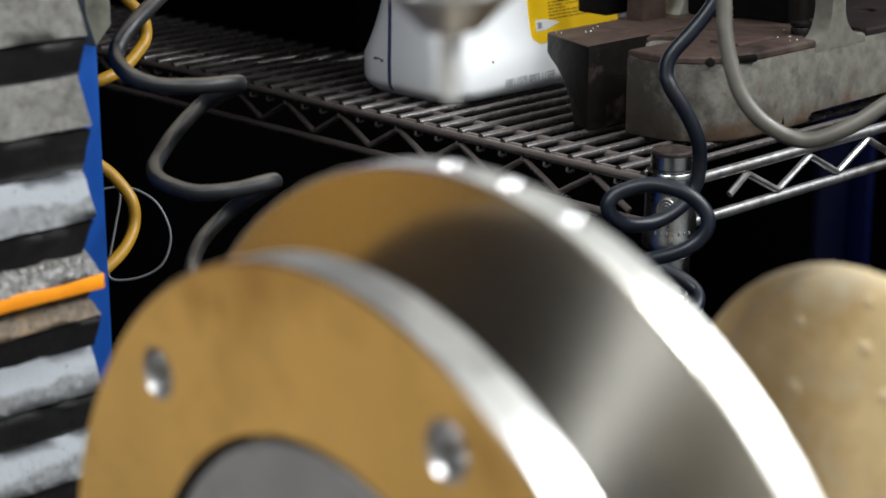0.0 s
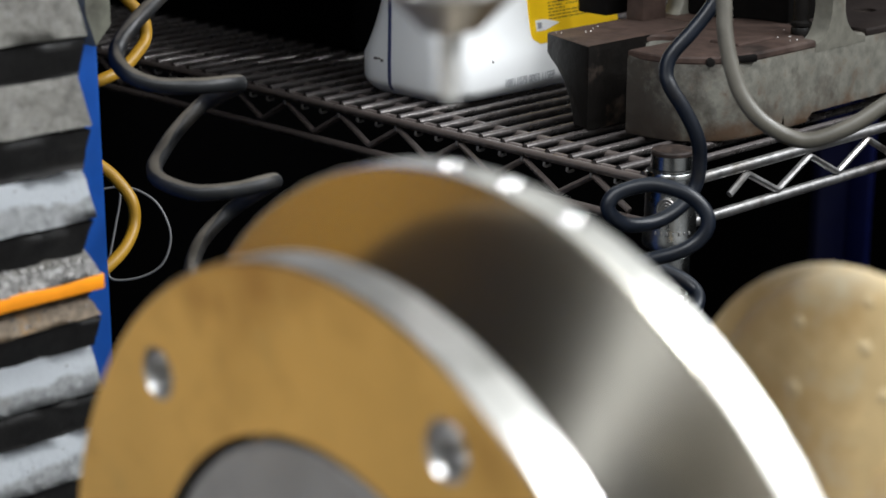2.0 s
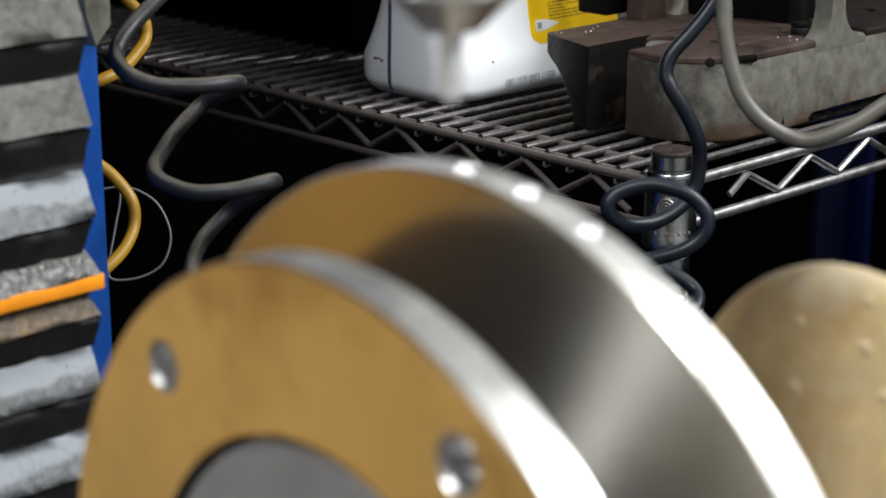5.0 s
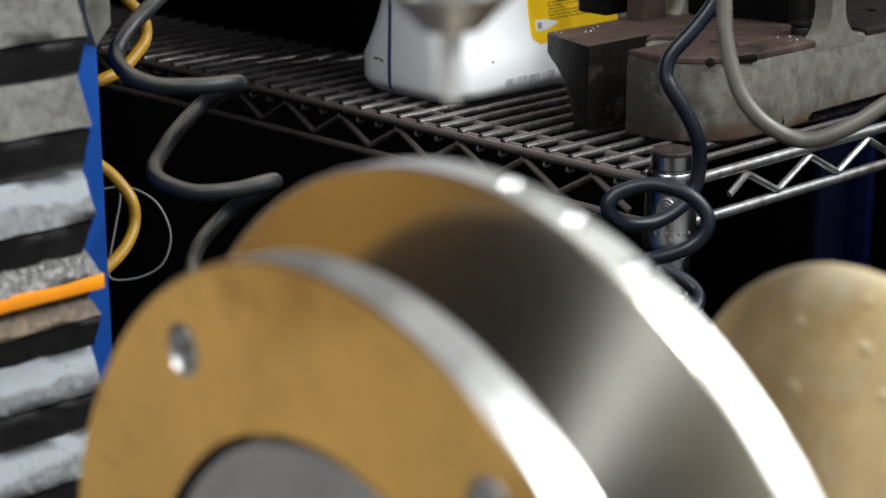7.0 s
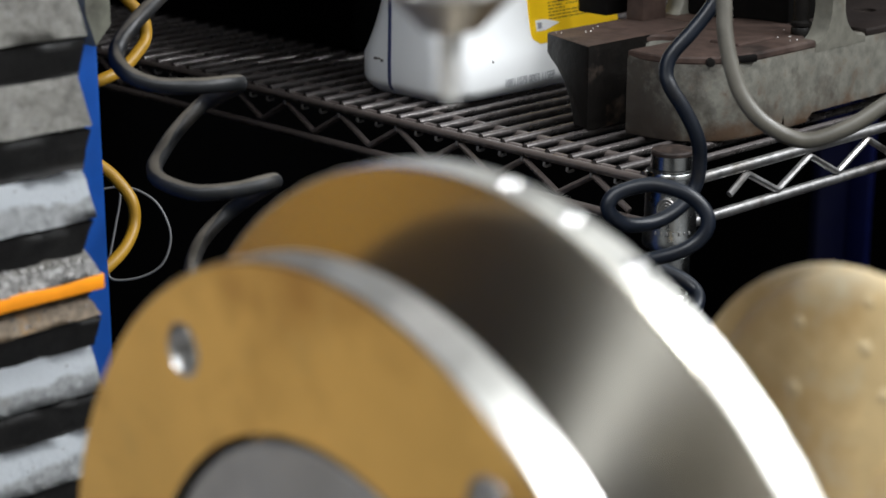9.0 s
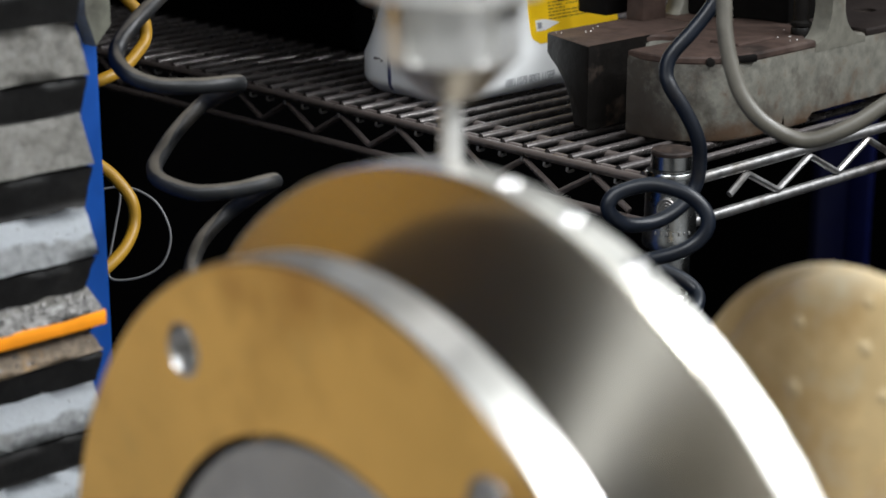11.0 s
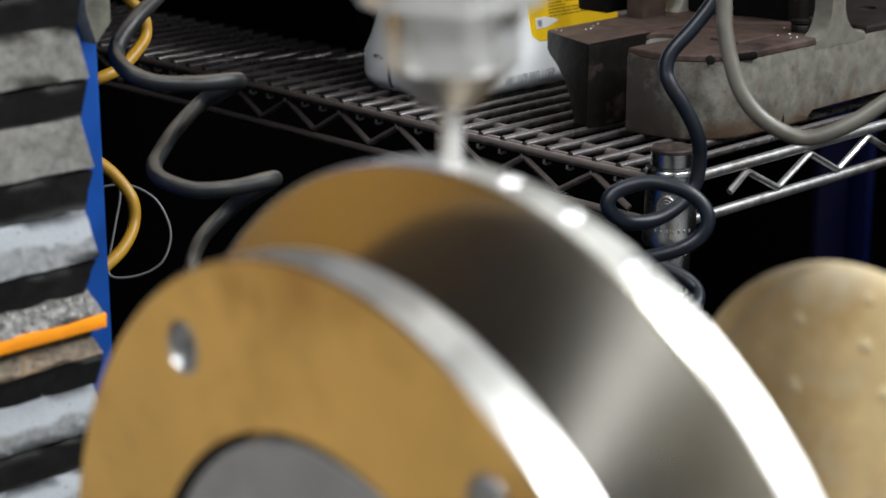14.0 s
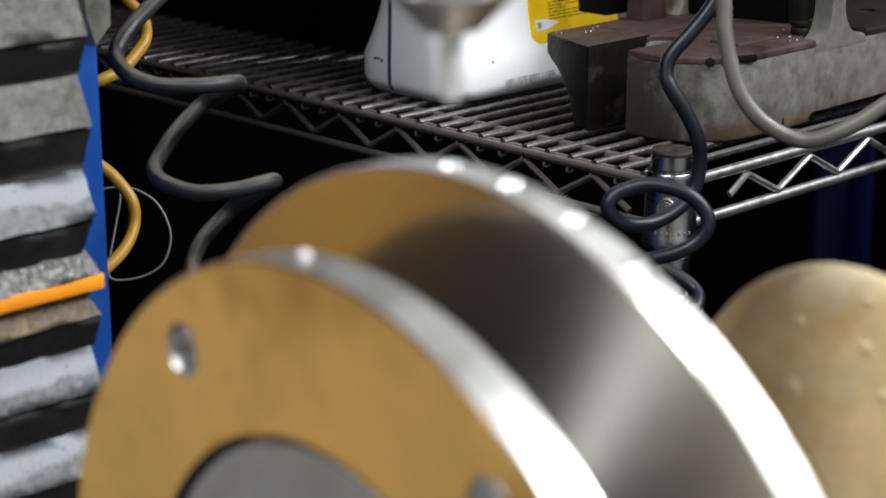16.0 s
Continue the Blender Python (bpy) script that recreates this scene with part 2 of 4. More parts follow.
def lathe(profile, segs=96, bm=None):
    """Turns (radius, height) pairs about z; radius 0 closes an end."""
    bm = bm or bmesh.new()
    rings = []
    for r, z in profile:
        if r <= 1e-6:
            rings.append([bm.verts.new((0, 0, z))])
        else:
            rings.append([bm.verts.new((r * math.cos(2 * math.pi * i / segs), r * math.sin(2 * math.pi * i / segs), z)) for i in range(segs)])
    for a, b in zip(rings, rings[1:]):
        for i in range(segs):
            j = (i + 1) % segs
            q = [a[i % len(a)], a[j % len(a)], b[j % len(b)], b[i % len(b)]]
            q = [v for k, v in enumerate(q) if v not in q[:k]]
            if len(q) > 2:
                bm.faces.new(q)
    return bm


def box(size, centre=(0, 0, 0), bevel=0.002, bm=None, segs=2):
    bm = bm or bmesh.new()
    made = bmesh.ops.create_cube(bm, size=1, matrix=Matrix.Translation(centre) @ Matrix.Diagonal((*size, 1)))
    if bevel:
        edges = list({e for v in made["verts"] for e in v.link_edges})
        bmesh.ops.bevel(bm, geom=edges, offset=bevel, segments=segs, affect="EDGES", profile=0.5)
    return bm


def prism(outline, thick, bevel=0.0, axis="z"):
    """A closed outline raised by thick; axis y lays the outline in x and z."""
    bm = bmesh.new()
    put = (lambda a, b, h: (a, b, h)) if axis == "z" else (lambda a, b, h: (a, h, b))
    lo = [bm.verts.new(put(a, b, 0)) for a, b in outline]
    hi = [bm.verts.new(put(a, b, thick)) for a, b in outline]
    ends = [bm.faces.new(lo), bm.faces.new(list(reversed(hi)))]
    for i in range(len(lo)):
        j = (i + 1) % len(lo)
        bm.faces.new((lo[j], lo[i], hi[i], hi[j]))
    bmesh.ops.recalc_face_normals(bm, faces=bm.faces)
    if bevel:
        rim = list({e for f in ends for e in f.edges})
        bmesh.ops.bevel(bm, geom=rim, offset=bevel, segments=2, affect="EDGES", profile=0.5)
    return bm


def spline(points, steps=10):
    """A smooth line through the points."""
    p = [Vector(q) for q in points]
    p = [2 * p[0] - p[1]] + p + [2 * p[-1] - p[-2]]
    out = []
    for a, b, c, d in zip(p, p[1:], p[2:], p[3:]):
        for k in range(steps):
            t = k / steps
            out.append(0.5 * (2 * b + (c - a) * t + (2 * a - 5 * b + 4 * c - d) * t * t + (3 * b - a - 3 * c + d) * t ** 3))
    return out + [p[-2]]


def sweep(line, radius, segs=14, bm=None):
    """A round bar along a line of points."""
    bm = bm or bmesh.new()
    line = [Vector(q) for q in line]
    tangents = [(line[min(i + 1, len(line) - 1)] - line[max(i - 1, 0)]).normalized() for i in range(len(line))]
    side = tangents[0].orthogonal().normalized()
    rings = []
    for q, t in zip(line, tangents):
        side = (side - t * side.dot(t)).normalized()
        up = t.cross(side)
        rings.append([bm.verts.new(q + radius * (side * math.cos(2 * math.pi * i / segs) + up * math.sin(2 * math.pi * i / segs))) for i in range(segs)])
    for a, b in zip(rings, rings[1:]):
        for i in range(segs):
            j = (i + 1) % segs
            bm.faces.new((a[i], a[j], b[j], b[i]))
    bm.faces.new(list(reversed(rings[0])))
    bm.faces.new(rings[-1])
    return bm


def cut(ob, cutters, inside=None):
    """Takes the cutters' meshes out of ob."""
    made = []
    for bm, m in cutters:
        tool = part("cutter", bm, inside or ob.data.materials[0], ob, m=m)
        made.append(tool)
        mod = ob.modifiers.new("cut", "BOOLEAN")
        mod.operation, mod.object, mod.solver, mod.material_mode = "DIFFERENCE", tool, "EXACT", "TRANSFER"
    bpy.context.view_layer.update()
    me = bpy.data.meshes.new_from_object(ob.evaluated_get(bpy.context.evaluated_depsgraph_get()))
    ob.modifiers.clear()
    bm = bmesh.new()
    bm.from_mesh(me)
    for e in bm.edges:
        e.smooth = not (len(e.link_faces) == 2 and e.calc_face_angle(0) > radians(18))
    bm.to_mesh(me)
    bm.free()
    ob.data = me
    for tool in made:
        bpy.data.objects.remove(tool)


# ---- the room ----
def room():
    floor = part("floor", box((6.4, 6.4, 0.1), (0, 0, -0.05), 0), CONCRETE)
    tagged(floor, "near-black concrete workshop floor, shade in its colour", "floor", kind="structure")
    for name, size, centre, mat, words in (
            ("wall_west", (0.1, 3.4, 3.0), (-2.25, -1.35, 1.5), WALL_PALE, "plain grey painted workshop wall"),
            # northwest and north-dark walls: unseen, they end the golden reflection in the wheel
            ("wall_northwest", (0.1, 1.04, 3.0), (-2.25, 0.88, 1.5), WALL_DARK, "near-black plain workshop wall"),
            # unseen, added so that the rear wheel mirrors gold
            ("wall_north_tan", (1.09, 0.1, 3.0), (-1.245, 1.45, 1.5), WALL_TAN, "unseen tan wall added for the golden reflection in the wheels"),
            ("wall_north_dark", (0.40, 0.1, 3.0), (-1.991, 1.45, 1.5), WALL_DARK, "near-black plain workshop wall"),
            # added out of view to screen the shelf from the low lamp
            ("wall_light_block", (0.08, 1.199, 3.0), (-0.74, 0.7995, 1.5), WALL_DARK, "unseen near-black wall that keeps lamp light off the shelf"),
            ("wall_east", (0.1, 4.7, 3.0), (1.75, -0.8, 1.5), WALL_DARK, "near-black plain workshop wall"),
            ("wall_north", (2.39, 0.1, 3.0), (0.505, 1.45, 1.5), WALL_DARK, "near-black plain wall behind the wire shelf, shade in its colour"),
            # unseen wall, kept light to brighten the nut and faces turned south
            ("wall_south", (6.0, 0.1, 3.0), (0, -3.05, 1.5), WALL_LIGHT, "unseen light wall that brightens what faces it")):
        tagged(part(name, box(size, centre, 0), mat), words, "wall", kind="structure")
    tagged(part("ceiling", box((6.4, 6.4, 0.1), (0, 0, 3.06), 0), WALL_PALE), "grey painted workshop ceiling", "ceiling", kind="structure")


room()

# ---- wire shelf ----
SHELF = 1.0
DEEP, LONG = 0.61, 1.83


def wire_shelf():
    shelf = thing("wire_shelf", "chrome wire shelf with zigzag edges, dusty and black in its gaps", "shelf", pose(0, 0, SHELF))
    r = 0.0028
    for name, x0, y0, x1, y1 in (("side_rail", 0, 0, 0, LONG), ("side_rail", DEEP, 0, DEEP, LONG)):
        for z in (0, -0.0265):
            part(name, sweep([(x0, y0 + 0.012, z), (x1, y1 - 0.012, z)], r), RAIL_DUSTY, shelf)
    for y in (0, LONG):
        for z in (0, -0.0265):
            part("front_rail" if y == 0 else "back_rail", sweep([(0.012, y, z), (DEEP - 0.012, y, z)], 0.0035), CHROME, shelf, "bright chrome rail")

    def zigzag(length, period, start, top=0):
        pts, s, k = [], start, 0
        while s < length - 0.02:
            pts.append((s, -0.0050 if k % 2 == top else -0.0219))
            s, k = s + period / 2, k + 1
        return pts

    def bent(pts):
        """Rounds each corner of a line a little."""
        p = [Vector(q) for q in pts]
        out = [p[0]]
        for a, b, c in zip(p, p[1:], p[2:]):
            out += [b + (a - b).normalized() * 0.0022, b + ((a - b).normalized() + (c - b).normalized()) * 0.0006, b + (c - b).normalized() * 0.0022]
        return out + [p[-1]]

    for x in (0.0, DEEP):
        pts = zigzag(LONG, 0.0595, 0.0327, 1)
        part("side_zigzag", sweep(bent([(x + 0.001, a, b) for a, b in pts]), 0.0021, 8), RAIL_DUSTY, shelf)
    for y in (0.0, LONG):
        pts = zigzag(DEEP, 0.0664, 0.0736)
        pts = [(0.0565, -0.0155)] + pts
        part("front_zigzag" if y == 0 else "back_zigzag", sweep(bent([(a, y - 0.001, b) for a, b in pts]), 0.0023, 8), CHROME, shelf, "bright chrome zigzag wire")
    wire = part("wire", sweep([(0.0010, 0, 0), (0.15, 0, 0), (0.3, 0, 0), (DEEP - 0.001, 0, 0)], 0.0026, 12), WIRE_DUSTY, shelf, m=pose(0, 0.0228, 0.0026))
    y = 0.0228 + 0.01983
    while y < LONG - 0.01:
        again(wire, pose(0, y, 0.0026), shelf)
        y += 0.01983
    for x in (0.0062, 0.0345, 0.17, 0.305, 0.44, 0.5755):
        part("cross_rod", sweep([(x, 0.002, -0.0006), (x, LONG - 0.002, -0.0006)], 0.0033, 10), RAIL_DUSTY, shelf)
    # bent wire ends under the side rail
    tip = part("wire_end", sweep([(-0.0014, 0.0002, -0.0030), (-0.0016, 0.0004, -0.0052), (0.0002, 0.0003, -0.0062), (0.0042, 0.0, -0.0058)], 0.0010, 8), CHROME, shelf, m=pose(0, 0.0228, 0.0))
    y = 0.0228 + 0.01983
    while y < LONG - 0.01:
        again(tip, pose(0, y, 0.0), shelf)
        y += 0.01983
    for cx, cy in ((0, 0), (DEEP, 0), (0, LONG), (DEEP, LONG)):
        collar = part("corner_collar", lathe([(0.0128, 0.0125), (0.0150, 0.0125), (0.0157, 0.0115), (0.0157, 0.009), (0.0153, 0.008), (0.0160, -0.026), (0.0166, -0.0275), (0.0166, -0.033), (0.0158, -0.0345), (0.0128, -0.0345), (0.0128, 0.0125)], 48), POST_CHROME,
                      shelf, "tapered chrome corner collar", pose(cx, cy, -0.002))
        for k, rr in enumerate((0.0052, 0.0036, 0.0019)):
            ring = [(rr * math.cos(i / 20 * 2 * math.pi), -0.0163, -0.0085 + 1.2 * rr * math.sin(i / 20 * 2 * math.pi)) for i in range(17)]
            part("embossed_ring", sweep(ring, 0.0011, 6), CHROME, collar, m=pose(0, 0, 0, 0, 0, -60))
        for k in range(7):
            a = radians(-46 - 44 + 13 * (k - 3))
            part("embossed_mark", box((0.0011, 0.0010, 0.0022 - 0.0006 * (k % 2)), (0, 0, 0), 0.0003), CHROME, collar, m=pose(0.0162 * math.cos(a - radians(44)), 0.0162 * math.sin(a - radians(44)), -0.0235, 0, 0, 45))
    return shelf


def shelf_posts():
    made = None
    for cx, cy in ((0, 0), (DEEP, 0), (0, LONG), (DEEP, LONG)):
        m = pose(cx, cy, 0)
        if made is None:
            made = thing("shelf_post", "round grooved chrome shelf post with black cap", "shelf post", m, "posts of the wire shelf")
            prof = [(0, 0), (0.0127, 0)]
            z = 0.02
            while z < SHELF + 0.016:
                prof += [(0.0127, z - 0.0018), (0.0117, z - 0.0008), (0.0117, z + 0.0008), (0.0127, z + 0.0018)]
                z += 0.0254
            prof += [(0.0127, SHELF + 0.0203), (0.0, SHELF + 0.0203)]
            part("tube", lathe(prof, 40), POST_CHROME, made)
            part("cap", lathe([(0, SHELF + 0.0205), (0.0129, SHELF + 0.0205), (0.0130, SHELF + 0.0222), (0.0122, SHELF + 0.0232), (0, SHELF + 0.0236)], 40), CAP_BLACK, made, "dusty black plastic cap")
        else:
            copy_thing(made, m)


wire_shelf()
shelf_posts()

# ---- jug ----
def rounded(hx, hy, rad, n=8):
    pts = []
    for cx, cy, a0 in ((hx - rad, hy - rad, 0), (-hx + rad, hy - rad, 90), (-hx + rad, -hy + rad, 180), (hx - rad, -hy + rad, 270)):
        for i in range(n + 1):
            a = radians(a0 + 90 * i / n)
            pts.append((cx + rad * math.cos(a), cy + rad * math.sin(a)))
    return pts


def loft(sections, bm=None):
    """Skins closed outlines of equal count, each with a height."""
    bm = bm or bmesh.new()
    rings = [[bm.verts.new((x, y, z)) for x, y in pts] for pts, z in sections]
    for a, b in zip(rings, rings[1:]):
        for i in range(len(a)):
            j = (i + 1) % len(a)
            bm.faces.new((a[i], a[j], b[j], b[i]))
    bm.faces.new(list(reversed(rings[0])))
    bm.faces.new(rings[-1])
    return bm


JUG = (0.138, 0.2845, SHELF + 0.0049)
HX, HY = 0.0965, 0.0545


def jug_inset(z):
    """How far the jug's side stands in from its foot at that height."""
    if z < 0.026:
        return 0.0
    t = min(1, (z - 0.026) / 0.055)
    return 0.0095 * (1 - (1 - t) ** 1.9)


def jug_back(z):
    """The same on the far broad side, which draws in more."""
    t = min(1, max(0, z - 0.026) / 0.075)
    return 0.0265 * (1 - (1 - t) ** 1.9)


def jug_ring(z):
    """The jug's outline at that height, drawn in at foot and waist."""
    front, back, foot = jug_inset(z), 0.0025 + jug_back(z), jug_foot(z)
    shift = (front - back) / 2
    return [(x, y + shift) for x, y in rounded(HX - foot - 0.12 * front, HY - foot - (front + back) / 2, 0.026 - 0.4 * front, 10)]


def jug_foot(z):
    """The rounding in at the jug's foot."""
    return 0.006 * (1 - z / 0.010) ** 2 if z < 0.010 else 0.0


def jug():
    top = thing("oil_jug", "white plastic gallon jug with yellow label and blue level strip", "jug", pose(*JUG))
    heights = [0, 0.0015, 0.004, 0.007, 0.010, 0.018, 0.026, 0.032, 0.038, 0.046, 0.056, 0.066, 0.076, 0.088, 0.101, 0.12, 0.18, 0.2]
    sections = [(jug_ring(z), z) for z in heights]
    for k in range(1, 9):
        a = k / 8
        sections.append(([(x, y - 0.00975 * (1 - a)) for x, y in rounded(0.0947 - 0.0727 * a ** 1.6, 0.0353 - 0.0143 * a ** 1.6, 0.0205 + 0.0002 * a, 10)], 0.2 + 0.06 * math.sin(a * math.pi / 2)))
    part("bottle", loft(sections), JUG_WHITE, top, smooth=50)
    part("screw_cap", lathe([(0, 0.258), (0.021, 0.258), (0.0225, 0.262), (0.0225, 0.282), (0.02, 0.285), (0, 0.285)], 40), LABEL_YELLOW, top, "yellow screw cap")
    # level strip on the narrow side, following its waist
    bm = bmesh.new()
    rows = []
    for k in range(41):
        z = 0.003 + 0.19 * k / 40
        x = -HX + jug_foot(z) + 0.12 * jug_inset(z) - 0.0006
        rows.append([bm.verts.new((x, 0.0090 + s, z)) for s in (-0.0015, 0.0015)] + [bm.verts.new((x + 0.0025, 0.0090 + s, z)) for s in (0.0015, -0.0015)])
    for a, b in zip(rows, rows[1:]):
        for i in range(4):
            bm.faces.new((a[i], a[(i + 1) % 4], b[(i + 1) % 4], b[i]))
    bm.faces.new(rows[0])
    bm.faces.new(list(reversed(rows[-1])))
    part("level_strip", bm, STRIPE_BLUE, top, "dark blue see-through level strip")
    # yellow label on the broad side, following the waist
    def skin(z, lift):
        return -HY + jug_inset(z) - lift

    bm = bmesh.new()
    rows = []
    for k in range(33):
        z = 0.0335 + 0.125 * k / 32
        cut_in = 0.008 * (1 - math.sqrt(max(0, 1 - max(0, (0.0415 - z) / 0.008) ** 2)))
        xs = (-0.0125 + cut_in, 0.083 - cut_in)
        rows.append([bm.verts.new((xs[0], skin(z, 0.0005), z)), bm.verts.new((xs[1], skin(z, 0.0005), z)), bm.verts.new((xs[1], skin(z, -0.0008), z)), bm.verts.new((xs[0], skin(z, -0.0008), z))])
    for a, b in zip(rows, rows[1:]):
        for i in range(4):
            bm.faces.new((a[i], a[(i + 1) % 4], b[(i + 1) % 4], b[i]))
    bm.faces.new(rows[0])
    bm.faces.new(list(reversed(rows[-1])))
    label = part("label", bm, LABEL_YELLOW, top, "yellow paper label with fine print")
    rnd = random.Random(4)
    bm = bmesh.new()
    z = 0.0495
    while z < 0.15:
        x = 0.0085
        while x < 0.072:
            w = min(rnd.uniform(0.0018, 0.007), 0.074 - x)
            if w > 0.002 and rnd.random() < 0.93:
                box((w, 0.0003, 0.00075), (x + w / 2, skin(z, 0.0006), z), 0, bm)
            x += w + 0.0013
        z += 0.0023
    tagged(part("fine_print", bm, INK, label, "rows of fine dark print"), kind="stuff")
    part("heading", box((0.014, 0.0003, 0.0019), (0.0085 + 0.017, skin(0.0625, 0.0008), 0.0625), 0), INK, label, "bold dark heading")
    part("white_tag", prism([(-0.0065, -0.0040), (0.003, -0.0040), (0.013, -0.0016), (0.0185, 0), (0.013, 0.0016), (0.003, 0.0040), (-0.0065, 0.0040)], 0.0003, 0, "y"), PAPER_WHITE, label,
         "white printed tag", pose(0.0, skin(0.0462, 0.0008), 0.0462, -10, 0, 0))
    part("code_patch", box((0.0040, 0.0003, 0.0042), (0, 0, 0), 0), INK_GREY, label, "dark printed patch", pose(-0.0032, skin(0.0462, 0.0012), 0.0462, -10, 0, 0))
    for y, z, w in ((0.0235, 0.0248, 0.0035), (0.0170, 0.0240, 0.0024), (0.0200, 0.0250, 0.0014)):
        part("scuff", box((0.0006, w, 0.0018), (-HX + 0.12 * jug_inset(z) - 0.0001, y, z), 0), CAP_BLACK, top, "black scuff mark")
    part("scuff", box((0.0013, 0.0005, 0.0016), (-0.0555, -HY + jug_inset(0.027), 0.027), 0), CAP_BLACK, top, "black scuff mark")
    # ink code low on the broad side
    words = bpy.data.curves.new("ink_code", "FONT")
    words.body, words.size, words.extrude = "10811079 0003 11SEP", 0.0088, 0.0001
    text = new("code_text", words)
    bpy.context.view_layer.update()
    me = bpy.data.meshes.new_from_object(text.evaluated_get(bpy.context.evaluated_depsgraph_get()))
    bpy.data.objects.remove(text)
    me.materials.append(INK_GREY)
    code = new("ink_code", me)
    code.matrix_basis = pose(-0.0437, -HY - 0.0004, 0.0068, 90, 0, 0)
    code.scale = (0.66, 1, 1)
    code.parent = top
    tagged(code, "grey ink-jet code")
    return top


jug()

# ---- black box added on the shelf ----
def black_box():
    # added box that makes the back of the shelf black
    top = thing("back_box", "plain black box added at the back of the wire shelf", "case", pose(0.120, 0.42, SHELF + 0.0049))
    part("shell", box((0.32, 0.70, 0.16), (0.16, 0.35, 0.08), 0.012), BOX_BLACK, top)
    part("lid", box((0.324, 0.704, 0.14), (0.16, 0.35, 0.2305), 0.014), BOX_BLACK, top)
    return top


black_box()

# ---- press base ----
def press_base():
    top = thing("arbor_press", "old slotted cast press base, chipped grey-green paint and rusty top", "machine base", pose(0.0685, 0.0485, SHELF + 0.0049))
    high, side, turn, n = 0.0565, -0.019, 16, 12
    # the far foot narrows downwards, its end is slanted
    y0, y1 = 0.0705, 0.1242
    out = [(y0, high), (y1, high), (y1, high - 0.0130), (y1 - 0.004, high - 0.0165), (y1 - 0.013, high - 0.0215), (y1 - 0.022, high - 0.029), (y1 - 0.029, high - 0.038), (y1 - 0.034, high - 0.049), (y1 - 0.036, 0.0), (y0, 0.0)]
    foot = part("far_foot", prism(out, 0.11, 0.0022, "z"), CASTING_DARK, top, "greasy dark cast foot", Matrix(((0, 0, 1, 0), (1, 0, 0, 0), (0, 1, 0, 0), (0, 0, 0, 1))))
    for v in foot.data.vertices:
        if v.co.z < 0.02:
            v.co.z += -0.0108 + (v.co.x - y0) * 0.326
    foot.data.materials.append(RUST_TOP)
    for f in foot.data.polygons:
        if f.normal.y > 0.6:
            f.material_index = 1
    # bed with an open slot and a widely rounded near corner
    arc = [(0.0475 + 0.0125 * math.cos(radians(90 - 180 * k / n)), 0.0580 + 0.0125 * math.sin(radians(90 - 180 * k / n))) for k in range(n + 1)]
    corner = [(0.055 - 0.055 * math.cos(radians(90 * k / turn)), 0.032 + (side - 0.032) * math.sin(radians(90 * k / turn))) for k in range(turn + 1)]
    body = [(0.56, side), (0.56, 0.1225), (0.1101, 0.1225), (0.1101, 0.0705)] + arc + [(-0.001, 0.0455)] + corner
    bed = part("bed", prism(body, high - 0.0025, 0.0030), PAINT_GREEN, top, "chipped grey-green painted casting")
    # hollow underneath between the corner pad, the lug and the far end
    cut(bed, [(prism([(0.0745, -0.02), (0.0835, 0.0100), (0.0900, -0.02)], 0.40, 0, "y"), pose(0, -0.2, 0)),
              (prism([(0.1085, -0.02), (0.1110, 0.0035), (0.1165, 0.0072), (0.50, 0.0100), (0.50, -0.02)], 0.40, 0, "y"), pose(0, -0.2, 0))])
    for e in bed.data.edges:
        e.use_edge_sharp = False
    bed.data.set_sharp_from_angle(angle=radians(38))
    # rusty top plate with the open slot
    plate = [(0.1155, side - 0.0003), (0.1155, side + 0.0142), (0.1745, side + 0.0142), (0.1745, side - 0.0003), (0.555, side - 0.0003), (0.555, 0.1205), (0.1105, 0.1205), (0.1105, 0.0708)] + [(x + 0.0006, y) for x, y in arc] + [(0.0, 0.0458)]
    plate += [(x + 0.0002 - 0.0005 * math.cos(radians(90 * k / turn)), y - 0.0003) for k, (x, y) in enumerate(corner)]
    ob = part("top_plate", prism(plate, 0.0058, 0.0016), RUST_TOP, top, "rusty bare top", pose(0, 0, high - 0.0058))
    cut(ob, [(lathe([(0, -0.02), (0.0062, -0.02), (0.0062, 0.02), (0, 0.02)], 24), pose(0.0775, 0.0750, 0)),
             (lathe([(0, -0.02), (0.0085, -0.02), (0.0085, 0.02), (0, 0.02)], 24), pose(0.240, 0.026, 0))])
    # upright web that flares into the bed
    web = []
    for k in range(9):
        a = radians(90 * k / 8)
        web.append((0.1160 + 0.0168 * math.sin(a), high - 0.003 + 0.022 - 0.022 * math.cos(a)))
    web += [(0.1333, 0.16), (0.1472, 0.16)]
    for k in range(9):
        a = radians(90 - 90 * k / 8)
        web.append((0.1478 + 0.026 - 0.026 * math.sin(a), high - 0.004 + 0.024 - 0.024 * math.cos(a)))
    web += [(0.1740, high - 0.0085), (0.1160, high - 0.0085)]
    part("web", prism(web, 0.014, 0.0, "y"), PAINT_WEB, top, "painted upright web", pose(0, side - 0.0002, 0))
    part("web", prism(web, 0.016, 0.003, "y"), PAINT_WEB, top, "painted upright web", pose(0, 0.1057, 0))
    part("bed_block", box((0.040, 0.024, 0.003), (0.078, 0.013, high + 0.0004), 0.001), RUST_TOP, top, "worn bare block")
    # no notch is cut; a black box gives its shade
    part("notch_shade", box((0.026, 0.006, 0.0048), (0, 0, 0), 0.0012), CASTING_BLACK, top, "black box for the shade in a notch of the side", pose(0.0375, -0.0145, high - 0.0030, 0, 0, -22))
